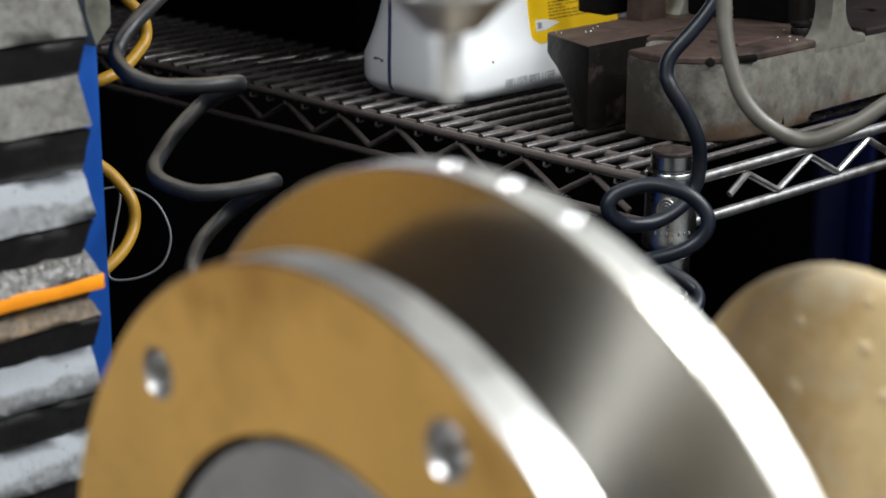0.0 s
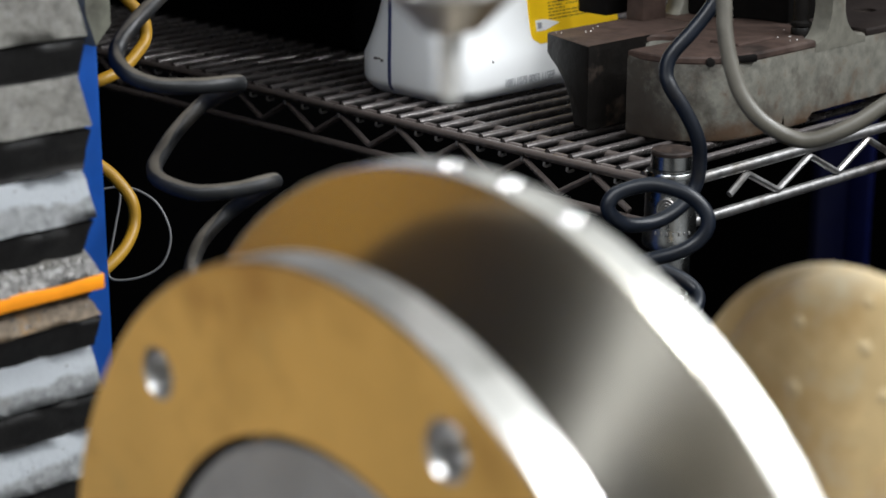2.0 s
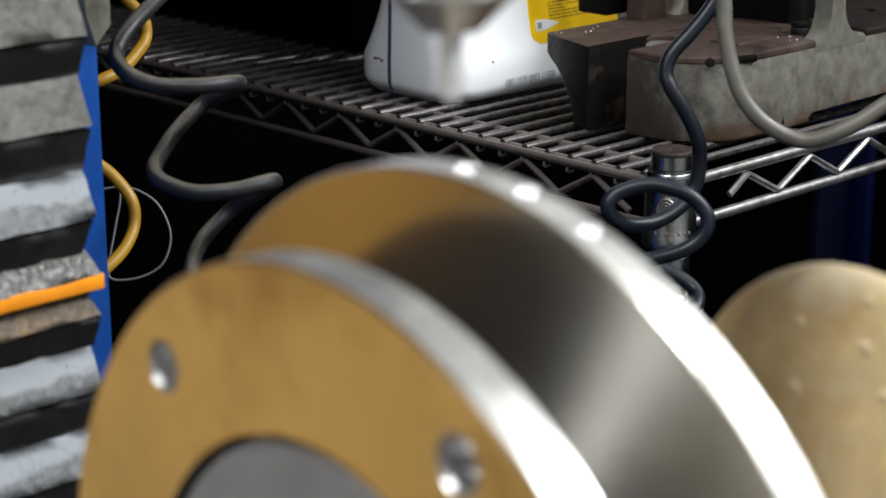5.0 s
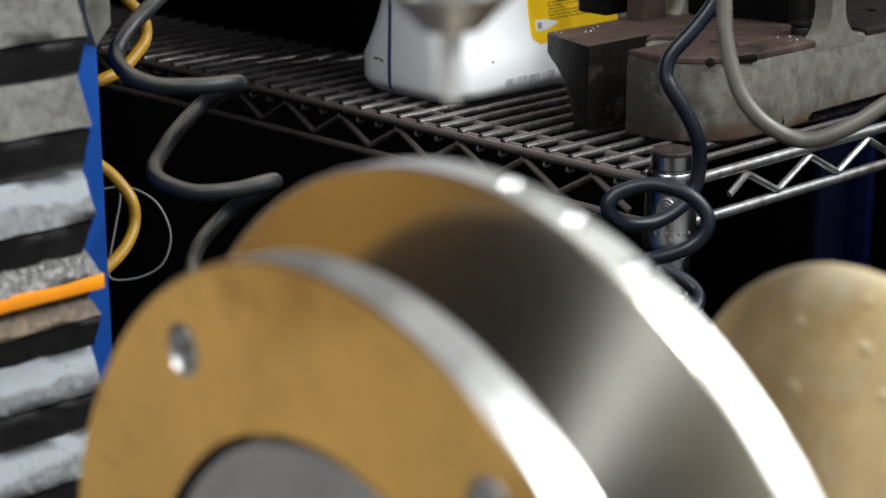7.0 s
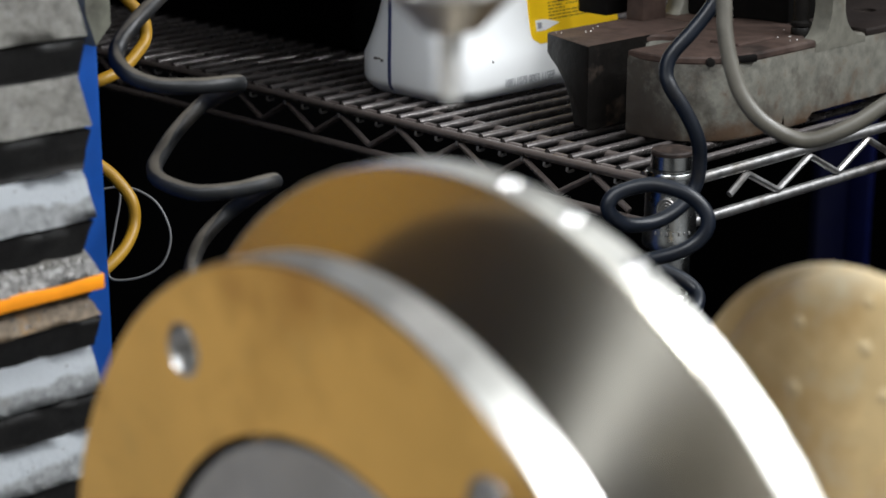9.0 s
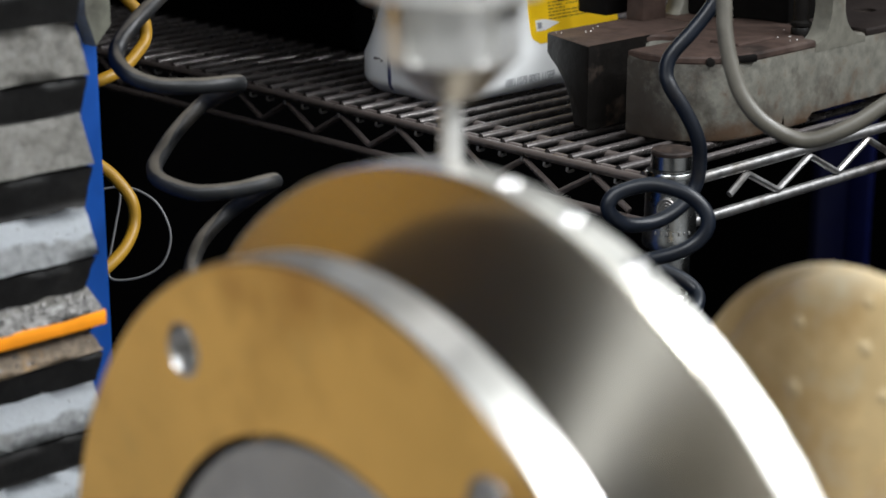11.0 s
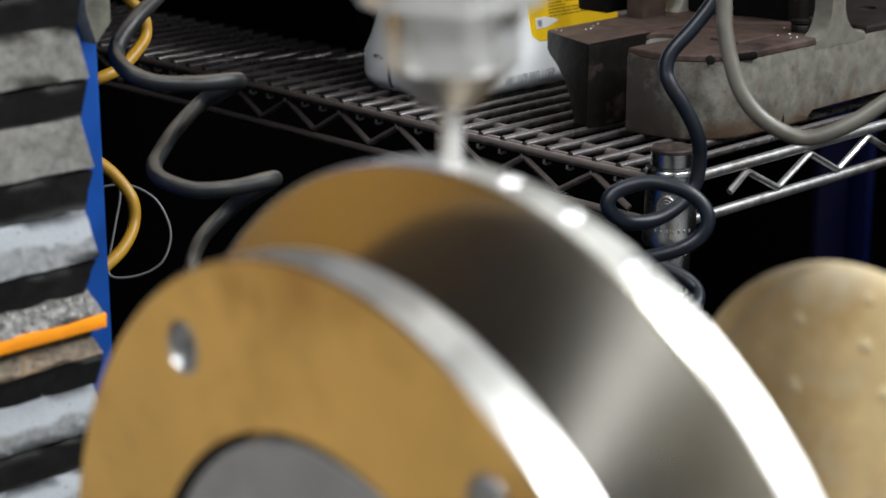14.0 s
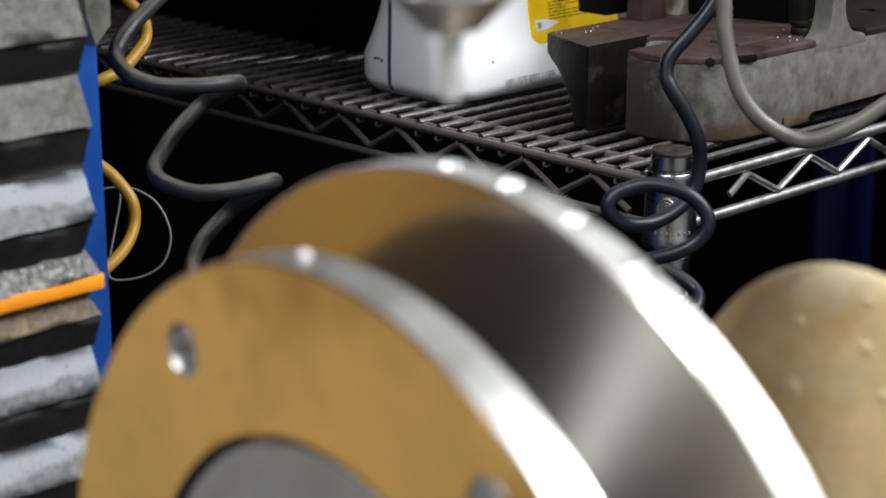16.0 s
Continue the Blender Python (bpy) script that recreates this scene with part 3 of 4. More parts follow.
    part("set_screw", lathe([(0, 0), (0.0028, 0), (0.0028, 0.004), (0, 0.0046)], 20), CASTING_DARK, top, m=pose(0.0190, -0.0060, high - 0.0035, 90, 0, -40))
    # plain bar, column and stem rising from the bed
    part("square_bar", box((0.026, 0.016, 0.11), (0.100, 0.1145, high + 0.053), 0.002), RUST_TOP, top, "dull rusty bar")
    # column added so that the space between the webs is black
    part("column", prism([(0.135, 0.105), (0.135, 0.088), (0.148, 0.060), (0.152, 0.030), (0.215, 0.030), (0.215, 0.105)], 0.106, 0.003), CASTING_BLACK, top, "black cast column added to fill the dark between the webs", pose(0, 0, high - 0.0005))
    part("dark_block", box((0.033, 0.028, 0.11), (0.0925, 0.1445, high + 0.057), 0.002), CASTING_BLACK, top)
    part("stem", lathe([(0, 0), (0.0062, 0), (0.0066, 0.003), (0.0066, 0.007), (0.0058, 0.008), (0.0072, 0.009), (0.0072, 0.011), (0.0054, 0.0125), (0.0054, 0.11), (0, 0.11)], 32), CASTING_DARK, top,
         "greasy turned steel stem", pose(0.1262, 0.0010, high - 0.0028))
    # loose swarf on the rusty top
    pick = random.Random(21)
    bm = bmesh.new()
    for k in range(11):
        x, y = (pick.uniform(0.005, 0.05), pick.uniform(0.105, 0.120)) if k < 6 else (pick.uniform(0.10, 0.13), pick.uniform(-0.012, 0.02))
        size = pick.uniform(0.0003, 0.0008)
        m = Matrix.Translation((x, y, high + 0.0003)) @ Euler((pick.uniform(0, 6), pick.uniform(0, 6), pick.uniform(0, 6))).to_matrix().to_4x4()
        v = [bm.verts.new(m @ Vector(q)) for q in ((size, 0, 0), (-size, size * 0.6, 0), (-size * 0.4, -size, 0), (0, 0, size))]
        for t in ((0, 1, 2), (0, 3, 1), (1, 3, 2), (2, 3, 0)):
            bm.faces.new([v[i] for i in t])
    tagged(part("swarf", bm, STEEL_CUT, top, "bright specks of swarf", smooth=0), kind="stuff")
    return top


press_base()

# ---- hoses and cords ----
RIGHT_CORD = [(-0.023, -0.053, 1.140), (-0.032, -0.052, 1.122), (-0.043, -0.047, 1.107), (-0.055, -0.041, 1.093), (-0.059, -0.041, 1.083), (-0.059, -0.045, 1.075), (-0.054, -0.051, 1.063), (-0.048, -0.056, 1.047), (-0.044, -0.055, 1.032), (-0.045, -0.053, 1.018), (-0.055, -0.051, 1.008), (-0.072, -0.048, 1.002), (-0.091, -0.044, 1.003), (-0.102, -0.041, 1.010), (-0.104, -0.040, 1.017), (-0.098, -0.043, 1.023), (-0.086, -0.054, 1.027), (-0.076, -0.068, 1.024), (-0.070, -0.077, 1.017), (-0.069, -0.082, 1.008), (-0.073, -0.080, 0.999), (-0.081, -0.073, 0.992), (-0.090, -0.059, 0.986), (-0.096, -0.048, 0.981), (-0.087, -0.038, 0.972), (-0.065, -0.038, 0.972), (-0.054, -0.052, 0.966), (-0.052, -0.063, 0.959), (-0.063, -0.070, 0.953), (-0.077, -0.067, 0.944)]
GREY_HOSE = [(-0.0746, -0.0862, 1.1491), (-0.0763, -0.0918, 1.1319), (-0.0791, -0.0955, 1.1164), (-0.0803, -0.1010, 1.1003), (-0.0796, -0.1083, 1.0845), (-0.0751, -0.1179, 1.0721), (-0.0665, -0.1298, 1.0636), (-0.0574, -0.1394, 1.0620), (-0.0422, -0.1513, 1.0687), (-0.0273, -0.1614, 1.0794), (-0.0087, -0.1739, 1.0930), (0.0083, -0.1813, 1.1150)]
LEFT_CORD = [(-0.2604, 0.1342, 1.1387), (-0.2763, 0.1309, 1.1287), (-0.3001, 0.1208, 1.1187), (-0.3141, 0.1153, 1.1078), (-0.3187, 0.1020, 1.1001), (-0.3124, 0.0863, 1.0947), (-0.2979, 0.0719, 1.0939), (-0.2795, 0.0682, 1.0932), (-0.2659, 0.0757, 1.0904), (-0.2567, 0.0929, 1.0835), (-0.2567, 0.1175, 1.0723), (-0.2766, 0.1171, 1.0599), (-0.2979, 0.1049, 1.0508), (-0.3065, 0.0973, 1.0473), (-0.3125, 0.0830, 1.0446), (-0.3056, 0.0645, 1.0409), (-0.2907, 0.0505, 1.0420), (-0.2769, 0.0451, 1.0440), (-0.2629, 0.0522, 1.0414), (-0.2552, 0.0703, 1.0329), (-0.2579, 0.0953, 1.0166), (-0.2777, 0.0951, 1.0047), (-0.2968, 0.0809, 0.9961), (-0.3042, 0.0689, 0.9849), (-0.3011, 0.0481, 0.9771), (-0.2863, 0.0336, 0.9771)]
YELLOW_HOSE = [(-0.217, 0.262, 1.127), (-0.214, 0.252, 1.111), (-0.208, 0.241, 1.098), (-0.209, 0.237, 1.086), (-0.221, 0.231, 1.078), (-0.235, 0.227, 1.071), (-0.249, 0.225, 1.068), (-0.260, 0.233, 1.062), (-0.264, 0.245, 1.047), (-0.260, 0.249, 1.029), (-0.253, 0.237, 1.019), (-0.245, 0.226, 1.009), (-0.240, 0.215, 0.995), (-0.242, 0.211, 0.981), (-0.254, 0.204, 0.971), (-0.269, 0.201, 0.963), (-0.289, 0.201, 0.954), (-0.309, 0.201, 0.942)]
GREY_WIRE = [(-0.281, 0.222, 0.986), (-0.232, 0.284, 0.971), (-0.223, 0.281, 0.983), (-0.213, 0.273, 0.987), (-0.204, 0.263, 0.986), (-0.196, 0.252, 0.978), (-0.193, 0.244, 0.964), (-0.195, 0.241, 0.952), (-0.202, 0.242, 0.940), (-0.213, 0.250, 0.933), (-0.225, 0.261, 0.932), (-0.225, 0.265, 0.940), (-0.217, 0.267, 0.964), (-0.211, 0.269, 0.983), (-0.211, 0.275, 0.998)]


def cord(name, line, radius, mat, label, category):
    p = [Vector(q) for q in line]
    if name != "thin_wire":
        # the run up to the ceiling, bending from the slant into the plumb
        slant = p[0] - p[1]
        bend = [p[0] + slant * k + Vector((0, 0, h)) for k, h in ((2.4, 0.030), (1.7, 0.010), (1.0, 0.0))]
        p = [Vector((bend[0].x, bend[0].y, z)) for z in (3.02, 2.4, 1.9, 1.55, 1.38, 1.30, 1.255)] + bend + p
    return tagged(part(name, sweep(spline(p, 8), radius, 16), mat), label, category)


cord("coiled_cord", RIGHT_CORD, 0.0042, RUBBER, "dusty black rubber coiled cord hanging before the shelf post", "cord")
cord("coiled_cord", LEFT_CORD, 0.0043, RUBBER_DUSTY, "dusty black rubber coiled cord hanging beside the machine column", "cord")
cord("grey_hose", GREY_HOSE, 0.0043, RUBBER_GREY, "grey rubber hose hanging in a loop before the shelf", "hose")
cord("yellow_hose", YELLOW_HOSE, 0.0037, HOSE_YELLOW, "yellow rubber air hose looping behind the blue column", "hose")
cord("thin_wire", GREY_WIRE, 0.0008, WIRE_GREY, "thin grey wire in a loose loop", "wire")

# ---- machine column, bellows and drill ----
AXIS_TURN = -5.0
HUB = Vector((-0.5905, -0.3637, 1.0252))
ALONG = Vector((math.cos(radians(AXIS_TURN)), math.sin(radians(AXIS_TURN)), 0))
ACROSS = Vector((math.sin(radians(AXIS_TURN)), -math.cos(radians(AXIS_TURN)), 0))
REAR_AT, REAR_THICK, REAR_R = 0.0455, 0.0114, 0.1475
FRONT_AT, FRONT_THICK, FRONT_R = 0.0012, 0.0140, 0.130
STEP = 8.9
CHIP_ANGLE = 96.6
HOLE_AT = REAR_AT + 0.0071
DRILL = HUB + ALONG * HOLE_AT + ACROSS * (REAR_R * math.cos(radians(94))) + Vector((0, 0, REAR_R * math.sin(radians(94))))


def column():
    col = thing("machine_column", "blue painted steel column of the drilling machine", "machine column", pose(0, 0, 0))
    part("post", box((0.30, 0.10, 2.2), (-0.3346 - 0.15, 0.10 + 0.05, 1.1), 0.004), BLUE_PAINT, col)
    part("grey_bracket", prism([(-0.3500, 1.135), (-0.3445, 1.118), (-0.3350, 1.128), (-0.3335, 1.30), (-0.3500, 1.30)], 0.012, 0.0012, "y"), BRACKET_GREY, col, "worn grey-olive metal bracket", pose(0, 0.0878, 0))
    part("base_plate", box((0.40, 0.24, 0.03), (-0.44, 0.15, 0.0151), 0.004), BLUE_PAINT, col)
    return col


def bellows():
    """The pleated cover that rides up and down with the drill."""
    top = thing("bellows_cover", "dusty grey pleated bellows cover on the blue column", "bellows", pose(-0.408, 0.0, 1.103))

    def ring(inset):
        x0, x1, y0, y1 = -0.26 + inset, -inset, inset, 0.085
        return [(x0, y0), (x1, y0), (x1, y1), (x0, y1)]

    rnd = random.Random(7)

    def skirt(name, z_in, z_out, inset_in, inset_out, mat, words="", side=0.7, upper=None):
        """One sloping side of a pleat, as a thin bent sheet on three sides."""
        bm = bmesh.new()
        rows = []
        n = 26
        for k in range(5):
            f = k / 4
            ins = inset_in + (inset_out - inset_in) * f
            z = z_in + (z_out - z_in) * f
            x0, x1, y0, y1 = -0.26, -ins * side, ins, 0.085
            pts = [(x0 + (x1 - x0) * i / n, y0) for i in range(n + 1)] + [(x1, y0 + (y1 - y0) * i / 8) for i in range(1, 9)]
            rows.append([bm.verts.new((x, y + rnd.uniform(-1, 1) * 0.0005, z + rnd.uniform(-1, 1) * 0.0006)) for x, y in pts])
        for a, b in zip(rows, rows[1:]):
            for i in range(len(a) - 1):
                bm.faces.new((a[i], a[i + 1], b[i + 1], b[i]))
        if upper:
            for f in bm.faces:
                f.material_index = 1 if f.calc_center_median().z > z_in + (z_out - z_in) * 0.45 else 0
        back = bmesh.ops.solidify(bm, geom=bm.faces[:], thickness=0.0012)
        ob = part(name, bm, mat, top, words, smooth=60)
        if upper:
            ob.data.materials.append(upper)
        return ob

    outs = [0.121, 0.081, 0.0408, 0.0, -0.0425]
    for z in outs:
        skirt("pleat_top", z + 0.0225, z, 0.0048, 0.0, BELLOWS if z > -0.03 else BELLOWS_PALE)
        skirt("pleat_underside", z - 0.0015, z - 0.0205, 0.001, 0.0062, BELLOWS_SHADE, "underside of the pleat, its shade in the colour", 0.35 if z > -0.04 else 1.2)
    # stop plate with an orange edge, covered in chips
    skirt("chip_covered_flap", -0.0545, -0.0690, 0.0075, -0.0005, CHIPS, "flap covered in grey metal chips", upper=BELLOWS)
    part("orange_edge", box((0.26, 0.004, 0.0072), (-0.128, 0.0012, -0.0723), 0.001), ORANGE, top, "orange painted edge strip")
    # loose chips on the flap and on the pleats
    bm = bmesh.new()
    pick = random.Random(11)
    for k in range(560):
        x = -0.006 - 0.20 * pick.random() ** 1.3
        f = pick.random()
        if k < 230:
            f = 0.38 + 0.62 * f
            y, z, size = 0.0072 - 0.0072 * f, -0.0540 - 0.0142 * f, pick.uniform(0.0007, 0.0027)
        elif k < 285:
            y, z, size = 0.0056 - 0.0052 * f, -0.0772 - 0.0105 * f, pick.uniform(0.0006, 0.0018)
        else:
            row = pick.choice((0.121, 0.081, 0.0408, 0.0, -0.0425, -0.1245, -0.1645))
            y, z, size = 0.0046 - 0.0046 * f, row + 0.0228 - 0.0225 * f, pick.uniform(0.0003, 0.0009)
        m = Matrix.Translation((x, y, z)) @ Euler((pick.uniform(0, 6), pick.uniform(0, 6), pick.uniform(0, 6))).to_matrix().to_4x4()
        v = [bm.verts.new(m @ Vector(q)) for q in ((size, 0, 0), (-size * 0.6, size * 0.7, 0), (-size * 0.5, -size * 0.6, 0.2 * size), (0, 0, size * 0.6))]
        for t in ((0, 1, 2), (0, 3, 1), (1, 3, 2), (2, 3, 0)):
            bm.faces.new([v[i] for i in t])
    tagged(part("chip_litter", bm, CHIPS, top, "loose grey metal grit", smooth=0), kind="stuff")
    skirt("pleat_underside", -0.0755, -0.081, 0.003, 0.008, BELLOWS_SHADE, "underside of the pleat, its shade in the colour", 0.3)
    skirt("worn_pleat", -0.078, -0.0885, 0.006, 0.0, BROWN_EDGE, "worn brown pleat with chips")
    skirt("pleat_underside", -0.0895, -0.104, 0.001, 0.0055, BELLOWS_SHADE, "underside of the pleat, its shade in the colour", 0.3)
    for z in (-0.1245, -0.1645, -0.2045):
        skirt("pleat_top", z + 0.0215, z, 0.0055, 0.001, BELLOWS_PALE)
        skirt("pleat_underside", z - 0.0015, z - 0.0205, 0.002, 0.0062, BELLOWS_SHADE, "underside of the pleat, its shade in the colour", 0.3)
    # added backing, coloured like the shade in the gaps
    part("gap_backing", box((0.235, 0.07, 0.40), (-0.1245, 0.0485, -0.045), 0.002), BELLOWS_SHADE, top, "dark backing added to close the gaps between pleats")
    return top


def drill():
    top = thing("drill_spindle", "steel drill spindle with collet nut and twist drill", "drill", Matrix.Translation(DRILL))
    nut = part("collet_nut", lathe([(0, 0.0180), (0.0066, 0.0180), (0.0080, 0.0188), (0.0098, 0.0208), (0.0130, 0.0242), (0.0162, 0.0272), (0.0177, 0.0286), (0.0181, 0.0300), (0.0181, 0.0436), (0.0174, 0.0446), (0, 0.0446)], 64),
               STEEL_NUT, top, "bright steel collet nut")
    cut(nut, [(box((0.006, 0.005, 0.030), (0, 0, 0), 0.0006), pose(0.0188 * math.cos(radians(a)), 0.0188 * math.sin(radians(a)), 0.044, 0, 0, a)) for a in range(15, 375, 60)])
    # the cone's brown reflection of the wheel is put into its colour
    nut.data.materials.append(STEEL_CONE)
    for f in nut.data.polygons:
        if f.center.z < 0.0280:
            f.material_index = len(nut.data.materials) - 1
    part("spindle", lathe([(0, 0.0448), (0.0232, 0.0448), (0.0240, 0.0456), (0.0240, 0.0490), (0.0250, 0.0500), (0.025, 0.16), (0, 0.16)], 48), STEEL_NUT, top, "steel spindle nose")
    part("quill", lathe([(0, 0.1601), (0.034, 0.1601), (0.034, 0.42), (0, 0.42)], 48), STEEL_DULL, top, "dull steel quill")
    # twist drill with two flutes
    bm = bmesh.new()
    rings, n, r = [], 28, 0.0029
    for k in range(25):
        z = 0.0012 + 0.030 * k / 24
        row = []
        for i in range(n):
            a = 2 * math.pi * i / n
            d = math.cos(2 * (a - z * 130))
            row.append(bm.verts.new((r * (1 - 0.10 * max(0, d) ** 2) * math.cos(a), r * (1 - 0.10 * max(0, d) ** 2) * math.sin(a), z)))
        rings.append(row)
    for a, b in zip(rings, rings[1:]):
        for i in range(n):
            j = (i + 1) % n
            bm.faces.new((a[i], a[j], b[j], b[i]))
    tip = bm.verts.new((0, 0, -0.0012))
    for i in range(n):
        bm.faces.new((tip, rings[0][(i + 1) % n], rings[0][i]))
    bm.faces.new(rings[-1])
    part("drill_bit", bm, STEEL_BIT, top, "bright twist drill")
    return top


COLUMN = column()
COVER = bellows()
SPINDLE = drill()

# ---- the wheel being drilled ----
def crank_pose(turn):
    """x up, y across, z along the shaft, turned about the shaft."""
    m = Matrix.Identity(4)
    for k, axis in enumerate((Vector((0, 0, 1)), ACROSS, ALONG)):
        for i in range(3):
            m[i][k] = axis[i]
    m.translation = HUB
    return m @ pose(0, 0, 0, 0, 0, turn)


def disc(radius, thick, bore, chamfer=0.0005):
    return lathe([(bore, 0), (radius - chamfer, 0), (radius, chamfer), (radius, thick - chamfer), (radius - chamfer, thick), (bore, thick), (bore, 0)], 192)


def drilled_wheel():
    top = thing("drilled_crankshaft", "machined steel crankshaft wheels with golden sheen, drilled at the rim", "crankshaft", crank_pose(0))
    front = part("front_wheel", disc(FRONT_R, FRONT_THICK, 0.0848), STEEL_GOLD, top, "machined wheel with bolt holes, golden reflection in its colour", pose(0, 0, FRONT_AT))
    cutters = []
    for a in (-42.5, 26.7, 98.5, 170.5, 242.5):
        cutters.append((lathe([(0, 0.0112), (0.0024, 0.0108), (0.0045, 0.0094), (0.0060, 0.0070), (0.0066, 0.0040), (0.0067, 0.0012), (0.0077, 0.0), (0.0079, -0.002), (0, -0.002)], 32), pose(0.1125 * math.cos(radians(a)), 0.1125 * math.sin(radians(a)), 0)))
    cut(front, cutters, STEEL_BORE)
    # golden reflection painted on the outward face only; the other faces go darker
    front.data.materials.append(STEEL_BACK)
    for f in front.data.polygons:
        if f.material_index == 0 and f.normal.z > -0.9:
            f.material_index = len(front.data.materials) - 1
    part("front_rim", lathe([(FRONT_R - 0.0006, 0.0004), (FRONT_R + 0.0003, 0.0007), (FRONT_R + 0.0003, FRONT_THICK - 0.0007), (FRONT_R - 0.0006, FRONT_THICK - 0.0004)], 192), STEEL_RIM_WORN, top, "bright ground rim", pose(0, 0, FRONT_AT))
    part("hub", lathe([(0.0, 0.0025), (0.0808, 0.0025), (0.0826, 0.0042), (0.0826, 0.0125), (0, 0.0125)], 128), HUB_GREY, top, "dull grey hub boss")
    rear = part("rear_wheel", disc(REAR_R, REAR_THICK, 0.03), STEEL_TURNED, top, "golden-toned machined wheel drilled round its rim", pose(0, 0, REAR_AT))
    rim = part("rear_rim", lathe([(REAR_R - 0.004, 0.0008), (REAR_R - 0.0006, 0.0004), (REAR_R + 0.0003, 0.0007), (REAR_R + 0.0003, REAR_THICK - 0.0007), (REAR_R - 0.0006, REAR_THICK - 0.0004), (REAR_R - 0.004, REAR_THICK - 0.0008), (REAR_R - 0.004, 0.0008)], 192), STEEL_RIM, top, "bright ground rim", pose(0, 0, REAR_AT))
    pits = []
    for k in range(4):
        phi = radians(90 - 94 + 0.6 - STEP * (1 - k))
        pits.append(Matrix.Translation((REAR_R * math.cos(phi), REAR_R * math.sin(phi), HOLE_AT - REAR_AT)) @ Matrix.Rotation(phi, 4, "Z") @ pose(0, 0, 0, 0, 90, 0))
    bowl = [(0.0043 * math.sin(radians(a)), 0.0043 * (math.cos(radians(62)) - math.cos(radians(a)))) for a in (0, 9, 18, 27, 35, 42, 49, 56, 62)]
    for ob in (rear, rim):
        cut(ob, [(lathe(bowl + [(0.0039, 0.004), (0, 0.004)], 28), m) for m in pits], STEEL_PIT)
    part("shaft", lathe([(0, 0.0126), (0.055, 0.0126), (0.055, 0.108), (0.012, 0.114), (0.012, 0.1998), (0, 0.1998)], 96), STEEL_DULL, top, "dull steel shaft")
    return top


def housing():
    """The still cast housing further along the shaft, off its centre."""
    top = thing("cast_housing", "tan oily cast housing with rust spots behind the wheels", "housing", crank_pose(0))
    face = part("face", lathe([(0, 0), (0.0624, 0), (0.0654, 0.0006), (0.0684, 0.0018), (0.0701, 0.0034), (0.0709, 0.0052), (0.0705, 0.0062), (0, 0.0062)], 128), CAST_TAN, top, "tan oily cast face with rust spots", pose(0.0218, 0.0144, 0.20))
    part("web", lathe([(0, 0), (0.0707, 0), (0.0725, 0.0018), (0.0725, 0.004), (0.0665, 0.006), (0, 0.006)], 128), CAST_TAN, top, "tan oily cast web", pose(0.0185, 0.0024, 0.2064))
    part("pedestal", box((0.22, 0.05, 0.03), (-0.175, 0.0, 0.2285), 0.004), MACHINE_GREY, top, "grey pedestal")
    for x, y, r in ((0.0488, -0.0154, 0.0034), (0.0714, -0.0143, 0.0026), (0.0698, 0.0122, 0.0028), (0.0850, 0.0126, 0.0022), (0.0564, 0.0205, 0.0025)):
        part("lump", lathe([(0, 0.0009), (r * 0.4, 0.0008), (r * 0.75, 0.0004), (r, 0), (0, -0.001)], 20), OIL_DROP, face, m=pose(x - 0.0218, y - 0.0144, 0.0, 180))
    part("boss", lathe([(0, -0.003), (0.0225, -0.003), (0.0245, -0.0022), (0.0252, 0), (0, 0.001)], 64), CAST_TAN, face, m=pose(0.0190 - 0.0218, 0.0425 - 0.0144, 0))
    return top


CRANK = drilled_wheel()
housing()
phi = radians(90 - 94 - STEP)
PLUG_M = Matrix.Translation((REAR_R * math.cos(phi), REAR_R * math.sin(phi), HOLE_AT)) @ Matrix.Rotation(phi, 4, "Z") @ pose(0, 0, 0, 0, 90, 0)
PLUG = part("metal_under_drill", lathe([(0, -0.0009), (0.0034, -0.0009), (0.0040, 0.00035), (0, 0.00035)], 28), STEEL_RIM, CRANK, "bright steel cut away by the drill", PLUG_M)


CHIP_FROM = DRILL + Vector((0, 0, -0.006))
CHIP_TO = HUB + ALONG * 0.0092 + ACROSS * (0.1312 * math.cos(radians(CHIP_ANGLE))) + Vector((0, 0, 0.1312 * math.sin(radians(CHIP_ANGLE))))
CHIP = tagged(part("metal_chip", box((0.0026, 0.0024, 0.0014), (0, 0, 0), 0.0005), STEEL_CUT, m=Matrix.Translation(CHIP_FROM)), "bright curled steel chip thrown off by the drill", "chip")


SLIVERS = []
for when, x, y, z in ((13.2, -0.5578, -0.3739, 1.1634), (14.5, -0.5578, -0.3744, 1.1613), (15.0, -0.5574, -0.3697, 1.1566), (15.0, -0.5602, -0.4017, 1.1591)):
    sliver = part("metal_sliver", sweep([(0, 0, 0.0055), (0.0004, 0.0002, 0.002), (0.0001, -0.0003, -0.002), (0.0004, 0, -0.0055)], 0.00016, 6), STEEL_BIT, m=Matrix.Translation(CHIP_FROM))
    SLIVERS.append((when, Vector((x, y, z)), tagged(sliver, "thin bright steel sliver falling from the drill", "chip", "slivers cut by the drill")))


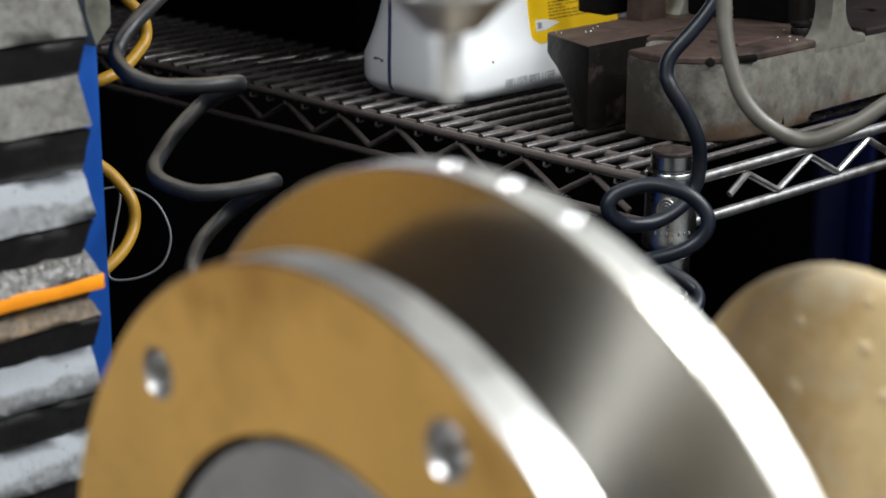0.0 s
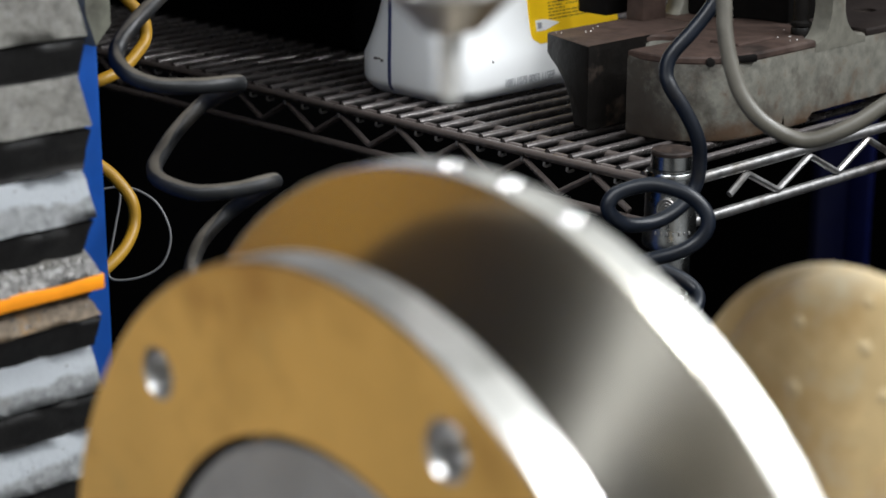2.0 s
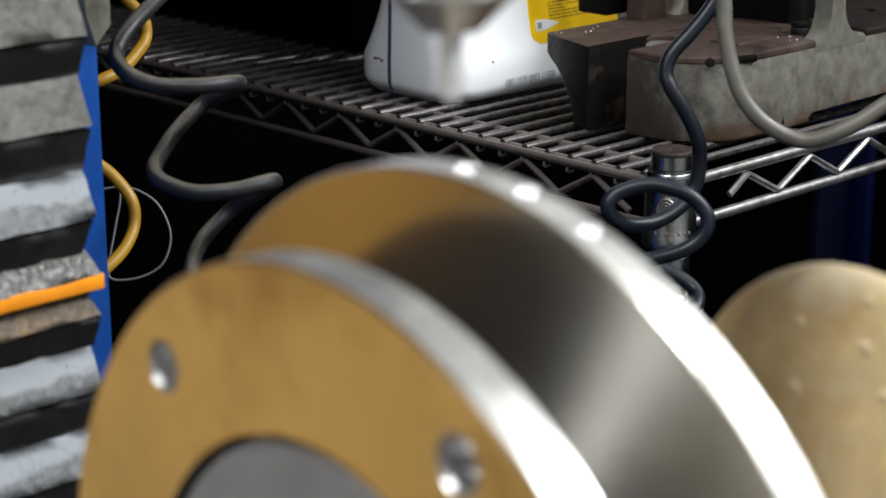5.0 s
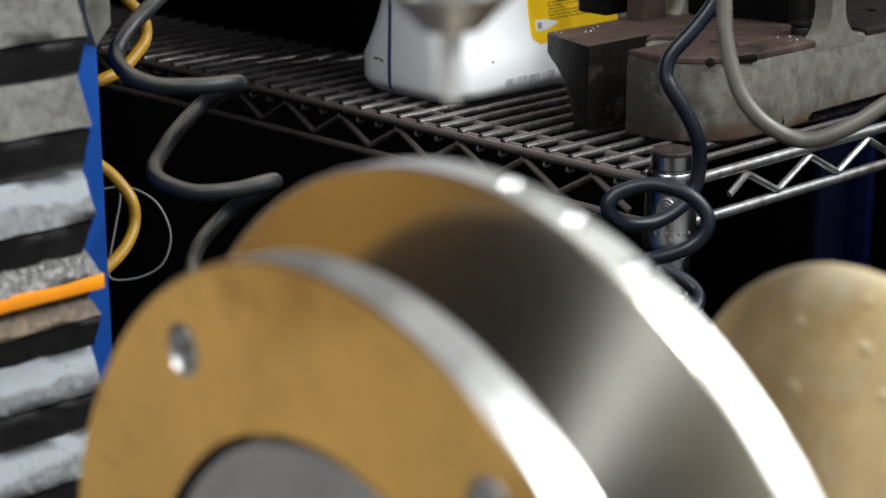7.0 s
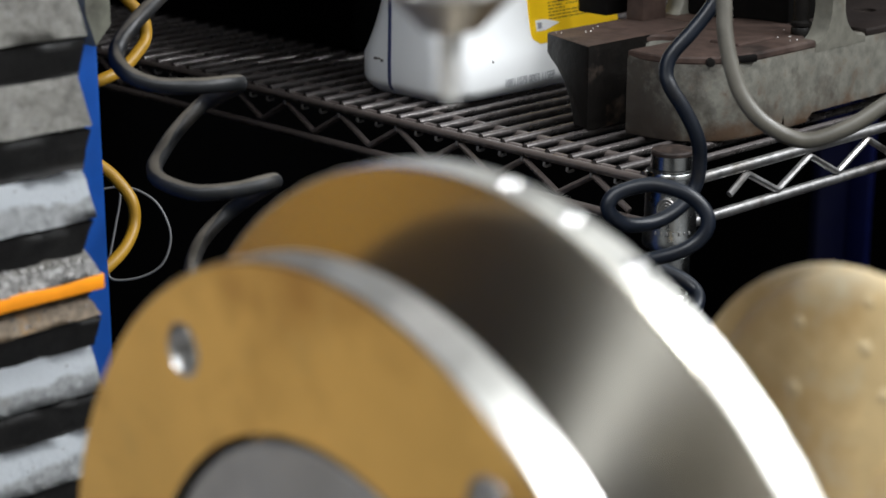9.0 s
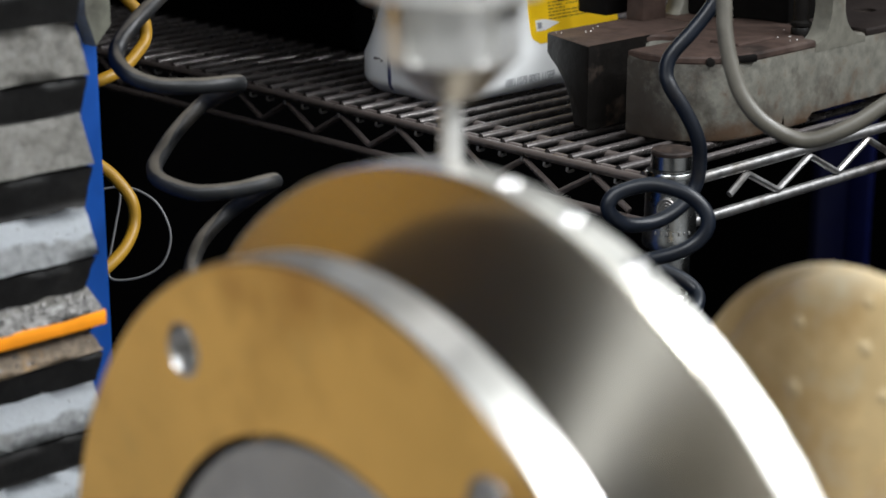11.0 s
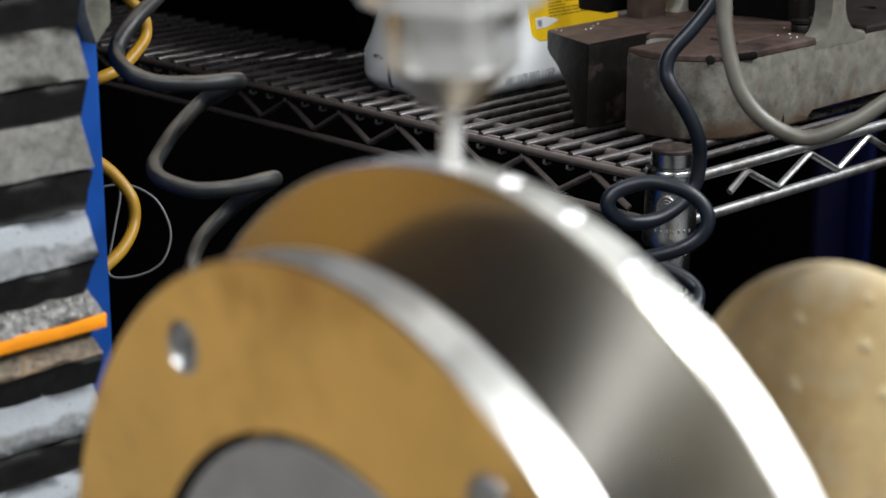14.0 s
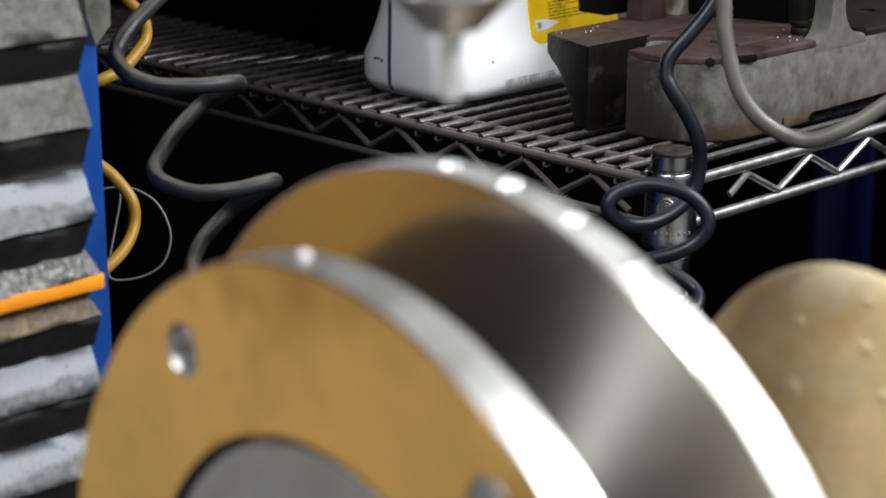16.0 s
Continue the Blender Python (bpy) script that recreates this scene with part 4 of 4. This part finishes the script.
def machine_bed():
    """The balancing machine below the picture that carries the shaft."""
    top = thing("balancing_machine", "grey painted balancing machine bed with roller stands", "machine", pose(HUB.x, HUB.y, 0, 0, 0, AXIS_TURN))
    part("bed", box((0.9, 0.34, 0.72), (0.28, 0, 0.361), 0.012), MACHINE_GREY, top)
    for x, r in ((0.085, 0.055),):
        part("stand", box((0.03, 0.12, HUB.z - r - 0.02 - 0.72), (x, 0, 0.7205 + (HUB.z - r - 0.02 - 0.72) / 2), 0.006), MACHINE_GREY, top)
        part("saddle", box((0.034, 0.09, 0.02), (x, 0, HUB.z - r - 0.0101), 0.004), STEEL_DULL, top, "dull steel saddle")
    return top


machine_bed()


def far_post():
    col = thing("blue_post", "blue painted steel post behind the shelf, shade in its colour", "post", pose(1.073, 0.60, 0))
    part("upright", box((0.072, 0.014, 2.0), (0, 0.007, 1.0), 0.003), BLUE_SHADED, col)
    part("flange", box((0.012, 0.03, 2.0), (0.030, -0.0155, 1.0), 0.002), BLUE_LIT, col, "blue flange, the light on it put into its colour")
    part("foot_plate", box((0.16, 0.14, 0.012), (0, 0.03, 0.0061), 0.002), BLUE_SHADED, col)


far_post()


def motions():
    # heights of the drill head above its first cut
    up = 0.0172
    rows = [(0.0, 0.0), (9.3, 0.0), (10.0, -0.2), (10.8, -0.95), (11.1, -1.0), (11.5, -1.0), (12.0, -1.01), (12.5, -1.045), (13.0, -1.10), (13.3, -1.12), (13.45, -0.90),
            (13.6, -0.98), (13.8, -1.13), (14.0, -1.155), (14.5, -1.20), (15.0, -1.265), (15.25, -1.28), (15.35, -1.0), (15.5, -0.34), (15.65, -0.06), (15.8, 0.0), (16.0, 0.0)]
    walk(SPINDLE, [(t, Matrix.Translation(DRILL + Vector((0, 0, up * (1 + k))))) for t, k in rows])
    walk(COVER, [(t, pose(-0.408, 0.0, 1.103 + up * k)) for t, k in rows])
    walk(CRANK, [(0.0, crank_pose(0)), (4.4, crank_pose(0)), (5.3, crank_pose(STEP / 2)), (6.2, crank_pose(STEP)), (16.0, crank_pose(STEP))])
    walk(CHIP, [(0.0, Matrix.Translation(CHIP_FROM)), (15.0, Matrix.Translation(CHIP_FROM)), (15.1, Matrix.Translation((CHIP_FROM + CHIP_TO) / 2 + Vector((0, 0, 0.035)))),
                (15.2, Matrix.Translation(CHIP_TO)), (16.0, Matrix.Translation(CHIP_TO))])
    # slivers drop from the cut between the wheels and come to rest on the machine bed
    for when, at, sliver in SLIVERS:
        walk(sliver, [(0.0, Matrix.Translation(CHIP_FROM)), (when - 0.12, Matrix.Translation(CHIP_FROM)), (when, Matrix.Translation(at)),
                      (when + 0.14, Matrix.Translation((at.x - 0.004, at.y, 0.94))), (when + 0.3, pose(at.x - 0.01, at.y, 0.7225, 90)), (16.0, pose(at.x - 0.01, at.y, 0.7225, 90))])
    walk(PLUG, [(0.0, PLUG_M), (11.2, PLUG_M), (15.2, PLUG_M @ pose(0, 0, -0.0036)), (16.0, PLUG_M @ pose(0, 0, -0.0036))])


motions()
